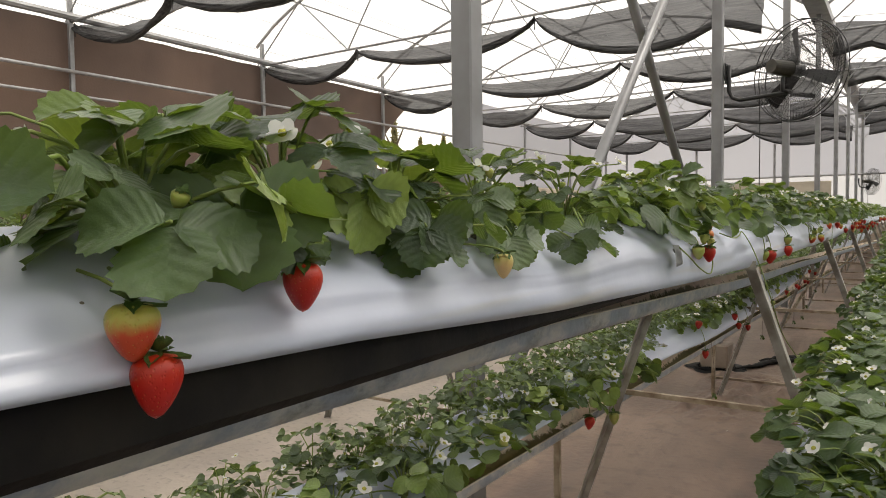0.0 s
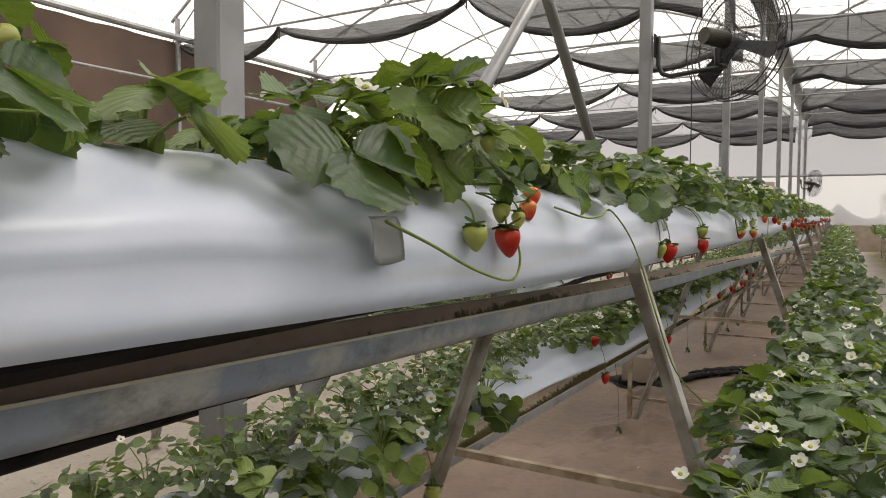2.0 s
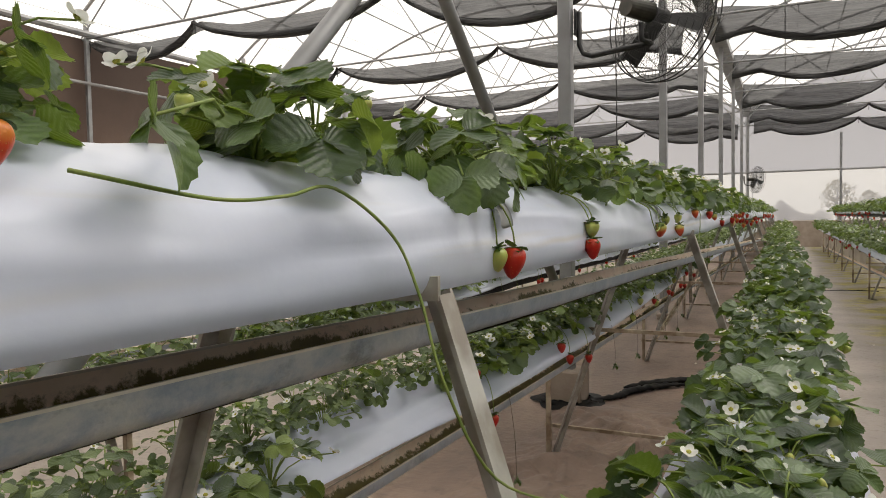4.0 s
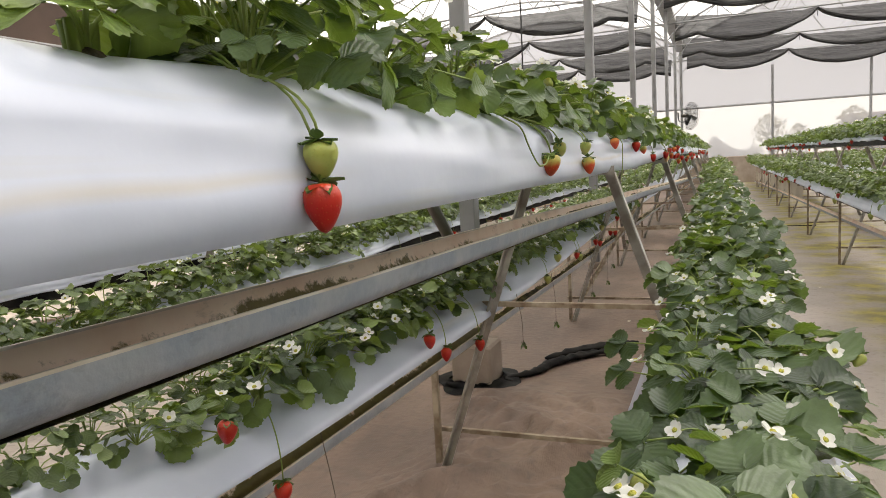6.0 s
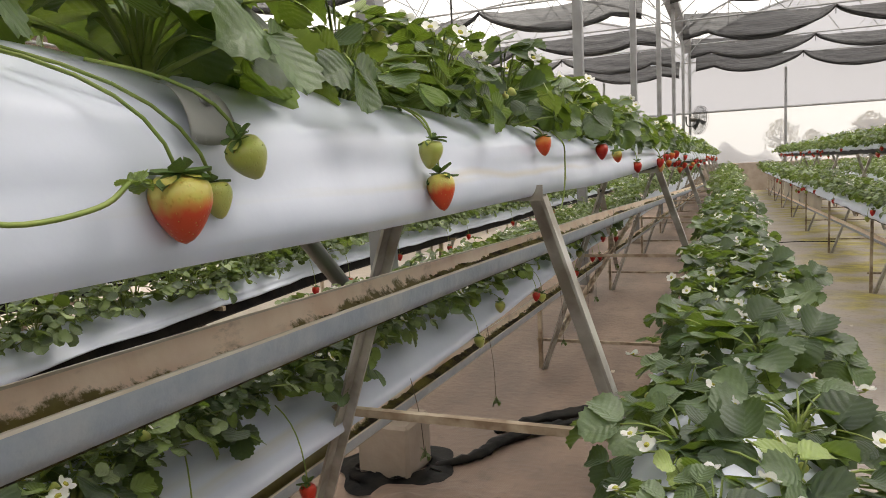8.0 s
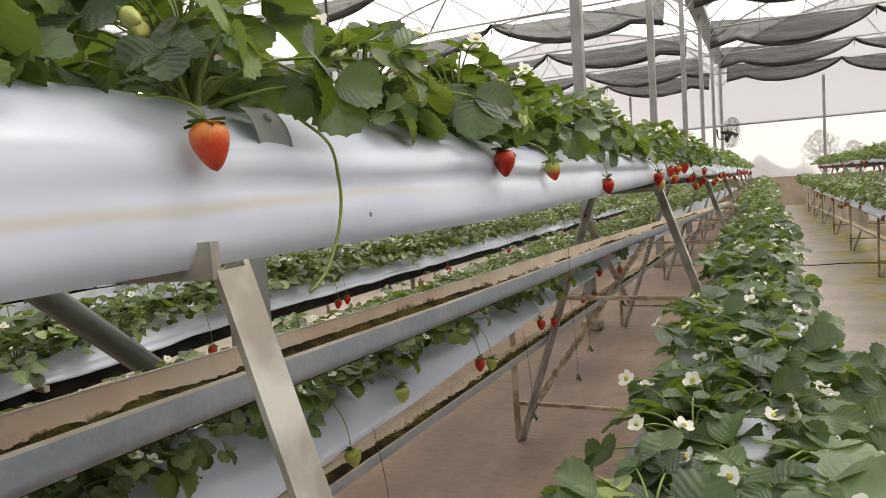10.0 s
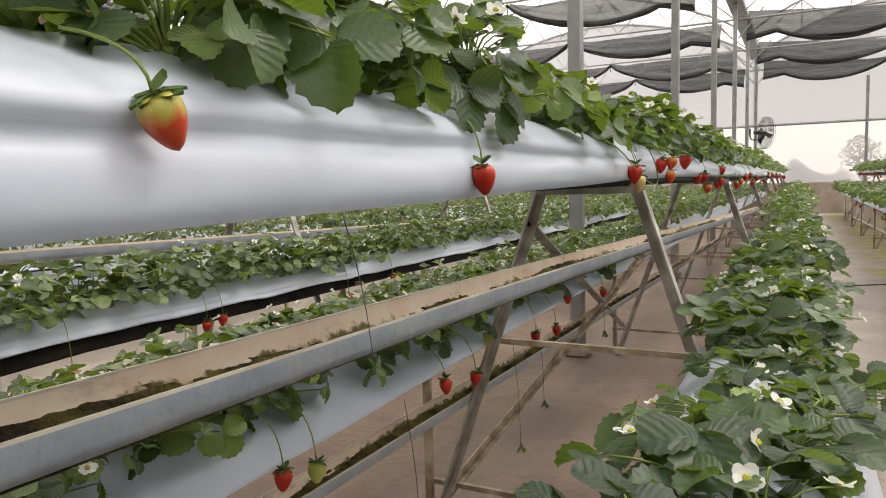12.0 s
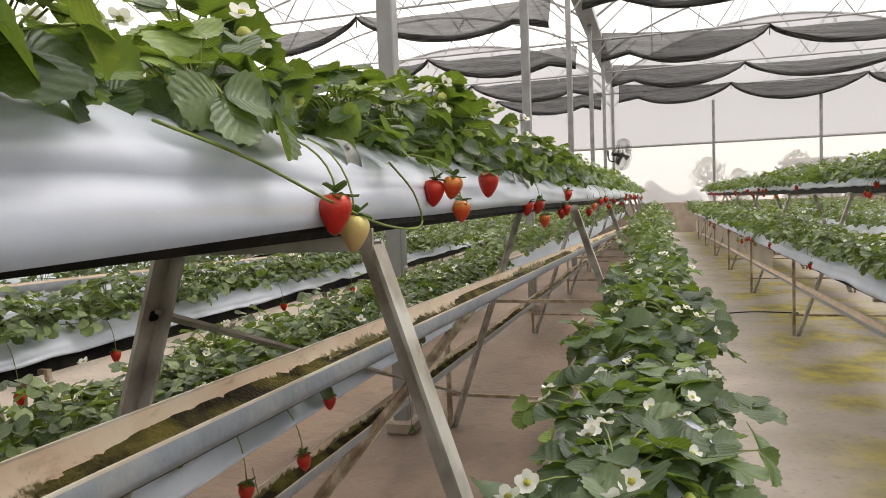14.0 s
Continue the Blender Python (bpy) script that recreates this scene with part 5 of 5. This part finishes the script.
single = 0
for xc, near in ((XC, True), (XC + PITCH, False), (XC - PITCH_LEFT, False), (XC + 2 * PITCH, False), (XC - 2 * PITCH_LEFT, False)):
    for dx, z, kind in ((0, TOP_Z, "top"), (0.48, LOW_Z, "low"), (-0.49, LOW_Z, "low")):
        y = 13.2 if near else Y0 + 0.15
        rest = []
        if near:
            back = Y0 + 0.15
            while back < (1.85 if dx == 0 else 3.4 if dx > 0 else 2.8):
                rest.append((xc + (dx or 0.0) * 0.98 + rng.uniform(-0.05, 0.05), back, z - 0.02, rng.uniform(0.9, 1.2)))
                back += rng.uniform(0.17, 0.24)
        tight = 0.48 if (xc == XC - PITCH_LEFT and dx > 0) or (xc == XC + PITCH and dx < 0.1) else 1.0
        lap = 0.08 if (xc == XC - PITCH_LEFT and dx > 0) else (-0.06 if xc == XC + PITCH and dx < 0.1 else 0.0)
        while y < Y1 - 0.1:
            spot = (xc + dx + lap + rng.uniform(-0.06, 0.06), y, z - 0.35 * abs(lap) + (next_rise(y) if xc == XC - PITCH_LEFT and dx > 0 else 0.0), rng.uniform(0.9, 1.25))
            if near and y < 15 and dx >= 0:
                set_far(*spot, "leafy strawberry plant in a row, white flowers among the leaves")
            else:
                rest.append(spot)
            y += rng.uniform(0.17, 0.23) * (1.0 if 2 < y < 20 else 1.4) * (tight if y > 2 else 1.0)
        foliage("strawberry_foliage", rest, "dense rows of leafy strawberry plants in white troughs")
# back-row leaves look pale because top light is put into their colour
foliage("strawberry_foliage", [(XC - rng.uniform(0.50, 0.62), 7.6 + 0.085 * k + rng.uniform(-0.04, 0.04), 0.735, rng.uniform(0.75, 1.0)) for k in range(66)], "low pale-leaved strawberry plants at the back of the trough")

# ---- strawberries ----
WORDS = {"r": "ripe red strawberry", "o": "orange-red strawberry", "y": "strawberry turning from yellow to red", "g": "unripe green-yellow strawberry", "c": "pale cream-yellow strawberry"}


def strawberry(x, y, z, width, kind, hook=None, where="hanging over the white film", tilt=0.0):
    """A fruit centred at x, y, z on a stalk from hook, its tip swung by tilt degrees."""
    width *= 1.12
    h = width * 1.24
    swing = pose(0, 0, 0, tilt, 0, 0)
    t = thing("strawberry", WORDS[kind] + " " + where, "strawberry", Vector((x, y, z)) + swing @ Vector((0, 0, h / 2)), "strawberries")
    spin = rng.uniform(0, 360)
    share("fruit", rng.choice(FRUIT[kind]), t, swing @ pose(0, 0, 0, rng.uniform(-8, 8), rng.uniform(-8, 8), spin) @ Matrix.Diagonal((h, h, h, 1)))
    share("calyx", rng.choice(CALYX), t, swing @ pose(0, 0, -0.075 * h, 0, 0, spin) @ Matrix.Diagonal((h * 1.15, h * 1.15, h * 1.2, 1)))
    if hook:
        bm = bmesh.new()
        d = Vector(hook) - t.location
        c = Vector((d.x * 0.05, d.y * 0.15, d.z * 0.75))
        tube(bm, [2 * s * (1 - s) * c + s * s * d for s in (i / 6 for i in range(7))], 0.0014, 5)
        part("stalk", bm, M_stem, t, smooth=True)
    return t


# along the film, height, width in mm, kind, then distance across, tilt of the tip and where the stalk starts
TOP_BERRIES = (
    (2.512, 1.225, 28, "y"), (2.529, 1.189, 31, "r"), (2.660, 1.240, 30, "r"), (2.992, 1.236, 23, "c"), (3.946, 1.206, 25, "g", -0.345), (4.025, 1.199, 31, "r", -0.340, 6),
    (4.030, 1.235, 20, "g", -0.349), (4.069, 1.226, 16, "g", -0.345, -8), (4.160, 1.239, 22, "o", -0.370, 8), (4.209, 1.259, 23, "o", -0.385, -6), (4.912, 1.150, 27, "g", -0.350), (4.944, 1.144, 36, "r", -0.334),
    (5.443, 1.142, 33, "r"), (5.446, 1.184, 27, "g"), (6.368, 1.163, 35, "y", -0.343, 12, 6.27), (6.408, 1.166, 20, "g", -0.352, 8, 6.29), (6.431, 1.195, 25, "g", -0.338, 38, 6.35),
    (6.804, 1.153, 34, "y"), (6.785, 1.199, 26, "g"), (7.326, 1.217, 29, "o"), (8.007, 1.210, 33, "r"), (8.291, 1.198, 31, "y", -0.343, 28), (8.831, 1.155, 32, "r", -0.343, 8), (9.828, 1.164, 38, "r"),
    (9.880, 1.139, 36, "c"), (10.223, 1.191, 35, "r"), (10.388, 1.156, 32, "o"), (10.230, 1.199, 30, "o", -0.31), (10.475, 1.208, 40, "r", -0.305), (11.24, 1.148, 36, "r", -0.36), (12.1, 1.110, 36, "r", -0.365))
for y, z, w, k, *more in TOP_BERRIES:
    x, tilt, start = more + [-0.343, 0, y + rng.uniform(-0.05, 0.06)][len(more):]
    strawberry(x, y, z, w / 1000, k, (-0.40, start, 1.262), tilt=tilt)
LEFT_BERRIES = ((4.460, 0.587), (4.680, 0.548), (5.898, 0.713), (6.034, 0.542), (6.764, 0.644), (6.886, 0.574), (7.196, 0.520), (8.227, 0.567), (8.470, 0.637), (8.984, 0.580), (9.081, 0.556), (9.638, 0.577), (9.832, 0.546), (9.935, 0.642), (10.350, 0.561), (10.584, 0.536), (10.735, 0.638), (11.309, 0.576))
for y, z in LEFT_BERRIES:
    strawberry(-0.782, y - 0.085, z + 0.04, 0.032, "r" if rng.random() < 0.8 else "g", (-0.845, y + rng.uniform(-0.12, 0.0), 0.735), "hanging below the low trough")
for y in (8.94, 9.28, 9.83, 9.91, 10.75, 11.17, 12.4, 13.3, 14.1):
    strawberry(-1.92, y, rng.uniform(0.595, 0.66), 0.035, "r", (-1.97, y, 0.80), "hanging below the low trough")
for k in range(30):
    y = 11.2 + 19 * rng.random() ** 1.4
    strawberry(-0.345, y, rng.uniform(1.09, 1.19), 0.036, "r" if rng.random() < 0.85 else "o", (-0.40, y, 1.262))
for k in range(40):
    y = 9.5 + 20 * rng.random() ** 1.3
    strawberry(XC + PITCH - 0.16, y, rng.uniform(1.09, 1.2), 0.036, "r" if rng.random() < 0.85 else "o", (XC + PITCH - 0.10, y, 1.262))
for k in range(18):
    y = 9.5 + 14 * rng.random()
    strawberry(XC + PITCH - 0.645, y, rng.uniform(0.58, 0.72), 0.034, "r" if rng.random() < 0.75 else "g", (XC + PITCH - 0.60, y, 0.80), "hanging over the low trough")

# ---- fans on the columns ----
def wall_fan(x, y, z, turn, dip, col_x, label, radius=0.36):
    """A caged fan on a bent arm from its column; turn: degrees from y to x, dip: degrees down."""
    t = thing("wall_fan", label, "fan", (x, y, z), "fans")
    m = pose(0, 0, 0, 0, 0, -turn) @ pose(0, 0, 0, -dip, 0, 0)
    rot = lambda p: m @ Vector(p)
    for d, r in ((-0.055, 0.98), (0.0, 1.0), (0.06, 0.97)):
        bm = bmesh.new()
        tube(bm, [rot((radius * r * math.cos(a), d, radius * r * math.sin(a))) for a in (2 * math.pi * i / 40 for i in range(41))], 0.0045, 6)
        part("cage_ring", bm, M_fan, t, smooth=True)
    for s in (-1, 1):
        bm = bmesh.new()
        for i in range(80):
            a, sw = 2 * math.pi * i / 80, 0.35 * s
            pts = []
            for k in range(6):
                u = k / 5
                q = a + sw * u
                rr = radius * (0.16 + 0.82 * u)
                pts.append(rot((rr * math.cos(q), s * 0.09 * (1 - u ** 2.2) + s * 0.02, rr * math.sin(q))))
            tube(bm, pts, 0.0015, 3)
        for rr in (0.16, 0.3, 0.44, 0.58, 0.7, 0.8, 0.9):
            u = (rr - 0.16) / 0.82
            tube(bm, [rot((radius * rr * math.cos(a), s * 0.09 * (1 - u ** 2.2) + s * 0.02, radius * rr * math.sin(a))) for a in (2 * math.pi * i / 32 for i in range(33))], 0.002, 3)
        part("cage_front" if s > 0 else "cage_back", bm, M_fan, t)
    for k in range(3):
        bm = bmesh.new()

        def blade(u, v):
            rr, w = radius * (0.12 + 0.76 * u), 0.04 + 0.035 * u
            a = radians(120 * k + 100) + (v - 0.5) * w / max(rr, 0.05) * 1.5
            return rot((rr * math.cos(a), 0.03 * (v - 0.5) * 2, rr * math.sin(a)))
        grid(bm, blade, 8, 4)
        part("blade", bm, M_fan, t, smooth=True)
    bm = bmesh.new()
    bmesh.ops.create_cone(bm, cap_ends=True, segments=20, radius1=0.06, radius2=0.052, depth=0.19, matrix=m @ pose(0, -0.2, 0, 90, 0, 0))
    part("motor", bm, M_motor, t)
    bm = bmesh.new()
    bmesh.ops.create_cone(bm, cap_ends=True, segments=16, radius1=0.045, radius2=0.04, depth=0.1, matrix=m @ pose(0, -0.03, 0, 90, 0, 0))
    part("hub", bm, M_fan, t)
    bm = bmesh.new()
    tip = rot((0, -0.17, -0.07))
    cx, cy = col_x + 0.05 - x, 0.12
    tube(bm, [(cx + 0.03, cy, 0.13), (cx + 0.03, cy, -0.08), (cx + 0.06, cy * 0.9, -0.14), (cx + 0.12, cy * 0.8, -0.165), (tip.x * 0.5, tip.y * 0.5, -0.165), (tip.x, tip.y, -0.16), (tip.x, tip.y, tip.z)], 0.017, 8)
    part("arm", bm, M_fan, t, smooth=True)
    bm = bmesh.new()
    box(bm, cx, cx + 0.012, cy - 0.03, cy + 0.03, -0.02, 0.15, 0.003)
    part("mounting_plate", bm, M_fan, t)
    bm = bmesh.new()
    tube(bm, [(cx + 0.27, cy * 0.7, -0.17), (cx + 0.275, cy * 0.7, -0.5), (cx + 0.27, cy * 0.7, -1.12)], 0.004, 5)
    part("cable", bm, M_fan, t)
    return t


M_motor = mat("motor_dark", (0.032, 0.030, 0.022), 0.4, 0.3, (0.07, 0.06, 0.045), 9)
wall_fan(-0.635, 8.32, 2.40, 34, 3, X_COL, "black caged industrial fan on a grey column", 0.39)
wall_fan(-0.80, 28.3, 2.30, 60, 4, X_COL, "black caged industrial fan on a distant column", 0.42)

# ---- runners over the top film ----
RUNNERS = (
    ((6.070, 1.252), (6.104, 1.233), (6.155, 1.203), (6.197, 1.179), (6.241, 1.163), (6.295, 1.168), (6.320, 1.182)),
    ((9.535, 1.248), (9.641, 1.220), (9.810, 1.178), (9.980, 1.144), (10.125, 1.139), (10.095, 1.191), (9.995, 1.234)),
    ((7.468, 1.251), (7.486, 1.224), (7.498, 1.189), (7.498, 1.161), (7.485, 1.128), (7.462, 1.100), (7.435, 1.085)),
    ((3.757, 1.226), (3.838, 1.202), (3.94, 1.169), (4.035, 1.151), (4.062, 1.175), (4.043, 1.212)))


def glide(pts, n=6):
    """A smooth line through the points."""
    q = [Vector(p) for p in pts]
    q = [2 * q[0] - q[1], *q, 2 * q[-1] - q[-2]]
    out = []
    for a, b, c, d in zip(q, q[1:], q[2:], q[3:]):
        for i in range(n):
            t = i / n
            out.append(0.5 * (2 * b + (c - a) * t + (2 * a - 5 * b + 4 * c - d) * t * t + (3 * b - a - 3 * c + d) * t ** 3))
    return out + [q[-2]]


for line in RUNNERS:
    r = thing("runner", "thin yellow-green strawberry runner trailing over the white film", "runner", (0, 0, 0), "runners")
    bm = bmesh.new()
    tube(bm, glide([(-0.338 if z < 1.235 else -0.36, y, z) for y, z in line]), 0.0017, 6)
    part("stem", bm, M_stem, r, smooth=True)
    if line is RUNNERS[0]:
        for turn, tip in ((80, -50), (120, 20), (60, 10)):
            share("leaf", YOUNG[1], r, pose(-0.336, 6.319, 1.181, 0, tip, turn) @ Matrix.Diagonal((0.2, 0.2, 0.2, 1)))
for y, z, x in ((8.60, 0.93, -0.42), (8.25, 0.36, -0.79), (10.08, 0.25, -0.80), (9.35, 0.30, -0.79), (6.1, 0.33, -0.79), (7.62, 0.42, -0.79), (10.3, 0.34, -0.79), (11.2, 0.42, -0.79)):
    r = thing("runner", "thin brown dried runner hanging below the rack", "runner", (x, y, 0), "runners")
    top = 1.13 if x > -0.5 else 0.64
    bm = bmesh.new()
    tube(bm, glide([(0.0, 0.0, top), (0.012, 0.02, (top + z) / 2), (0.006, 0.05, z)]), 0.0010 if x < -0.5 else 0.0006, 5)
    part("stem", bm, M_bark, r, smooth=True)
    share("leaf", LEAVES[0], r, pose(0.006, 0.05, z, 0, 60, 40) @ Matrix.Diagonal((0.45, 0.45, 0.45, 1)))
    share("leaf", LEAVES[3], r, pose(0.006, 0.05, z, 20, 70, 220) @ Matrix.Diagonal((0.4, 0.4, 0.4, 1)))

r = thing("runner", "long yellow-green runner trailing down past the rack leg", "runner", (0, 0, 0), "runners")
bm = bmesh.new()
tube(bm, glide([(-0.36, 4.241, 1.245), (-0.345, 4.347, 1.229), (-0.345, 4.427, 1.233), (-0.35, 4.505, 1.242), (-0.338, 4.590, 1.195), (-0.315, 4.605, 1.13), (-0.285, 4.60, 1.04), (-0.262, 4.68, 0.918), (-0.245, 4.90, 0.807)]), 0.0017, 6)
part("stem", bm, M_stem, r, smooth=True)
share("leaf", YOUNG[1], r, pose(-0.245, 4.90, 0.807, 10, 20, 30) @ Matrix.Diagonal((0.5, 0.5, 0.5, 1)))

# ---- grey clips that hold the film ----
for y, z in ((3.768, 1.207), (4.94, 1.218), (6.414, 1.227), (7.44, 1.24), (9.95, 1.245), (11.1, 1.24)):
    c = thing("film_clip", "curved grey plastic clip holding the film edge", "clip", (-0.350 - 1.0 * max(0.0, z - 1.215), y, z), "film clips")
    bm = bmesh.new()

    def saddle(u, v):
        side, a, bend = 2 * u - 1, 1.45 * v, 0.8 if z > 1.215 else 0.22
        return (0.004 + 0.005 * side * side - 0.046 * (1 - math.cos(a)) * bend, 0.0225 * side * (1 + 0.12 * (1 - v)), -0.022 + 0.004 * side * side * (1 - v) + 0.046 * math.sin(a))
    grid(bm, saddle, 10, 8)
    bmesh.ops.solidify(bm, geom=bm.faces[:], thickness=0.002)
    part("saddle", bm, M_clip, c, smooth=True)
    bm = bmesh.new()
    bmesh.ops.create_cone(bm, cap_ends=True, segments=12, radius1=0.0052, radius2=0.004, depth=0.003, matrix=pose(-0.004, 0.008, 0.012, 0, 60, 0))
    part("pin", bm, M_column, c)

# ---- things on the ground ----
def lumpy(pts, rads, seed, sides=10):
    bm = bmesh.new()
    line = glide(pts, 8)
    rr = [rads[0] + (rads[1] - rads[0]) * math.sin(math.pi * i / (len(line) - 1)) ** 0.8 + 0.012 * smooth_noise(i * 0.7, seed, 0) for i in range(len(line))]
    tube(bm, line, [max(0.006, r) for r in rr], sides)
    for v in bm.verts:
        v.co.z = max(0.003, v.co.z * 0.6 + 0.012 * smooth_noise(v.co.x * 30, v.co.y * 30, seed))
    return bm


bag = thing("plastic_wrap", "twisted black plastic wrap lying on the floor", "plastic sheet", (0, 0, 0), "floor litter")
part("roll", lumpy([(-1.12, 8.42, 0.02), (-0.98, 8.56, 0.03), (-0.90, 8.76, 0.04), (-0.74, 8.96, 0.04), (-0.55, 9.12, 0.03)], (0.015, 0.032), 2), M_black, bag, smooth=True)
part("fold", lumpy([(-0.98, 8.86, 0.02), (-0.84, 9.02, 0.03), (-0.62, 9.22, 0.03), (-0.5, 9.3, 0.02)], (0.015, 0.036), 5), M_black, bag, smooth=True)
skirt = thing("plastic_wrap", "black plastic wrapped round the foot of a column", "plastic sheet", (X_COL, 8.4, 0), "floor litter")
bm = bmesh.new()
grid(bm, lambda u, v: ((0.14 + 0.10 * (1 - v) ** 2 + 0.05 * smooth_noise(u * 9, v * 3, 4)) * math.cos(6.2832 * u), (0.14 + 0.10 * (1 - v) ** 2 + 0.05 * smooth_noise(u * 9, v * 3, 4)) * math.sin(6.2832 * u), 0.004 + 0.03 * v + 0.012 * smooth_noise(u * 11, v * 4, 6)), 48, 6)
for v in bm.verts:
    v.co.z = max(0.004, v.co.z)
part("wrap", bm, M_black, skirt, smooth=True)
cloth = thing("ground_cloth", "crumpled brown ground cover lying in folds on the floor", "cloth", (0, 0, 0), "floor litter")
bm = bmesh.new()


def folds(u, v):
    x, y = -1.30 + 0.95 * u, 6.45 + 2.0 * v
    edge = max(0.0, min(1.0, 5 * min(u, 1 - u, v, 1 - v))) ** 1.5
    ridge = 0.06 * math.exp(-((y - 7.9 + 0.55 * (x + 1.1)) / 0.06) ** 2) + 0.05 * math.exp(-((y - 7.25 - 0.9 * (x + 0.8)) / 0.08) ** 2)
    z = -0.004 + 0.012 * min(1.0, 4 * edge) + edge * (ridge + 0.07 * abs(smooth_noise(x * 4 + 2 * y, y * 3, 2)) + 0.035 * abs(smooth_noise(x * 11, y * 9 - 4 * x, 5)) + 0.010 * abs(smooth_noise(x * 30, y * 24, 8)))
    return (x + 0.04 * smooth_noise(v * 4, u, 8), y + 0.05 * smooth_noise(u * 4, v, 9), z)


grid(bm, folds, 64, 130)
part("cloth", bm, M_floor, cloth, smooth=True)
hose = thing("hose", "thin dark hose lying across the aisle floor", "hose", (0, 0, 0.0), "floor litter")
bm = bmesh.new()
tube(bm, glide([(0.1, 16.4, 0.012), (0.5, 16.2, 0.012), (0.9, 16.35, 0.012), (1.3, 16.3, 0.012)]), 0.006, 7)
part("tube", bm, M_black, hose, smooth=True)
for x, y, s in ((0.47, 12.35, 0.035), (0.6, 14.2, 0.02), (0.75, 11.3, 0.02), (-0.62, 9.9, 0.02), (-0.8, 6.6, 0.02)):
    sc = thing("scrap", "small dry pale leaf scrap on the floor", "litter", (x, y, 0.004), "floor litter")
    bm = bmesh.new()
    grid(bm, lambda u, v: (s * (u - 0.5), 1.6 * s * (v - 0.5), 0.4 * s * abs(u - 0.5) + 0.2 * s * v), 3, 4)
    part("flake", bm, M_panel, sc, smooth=True)
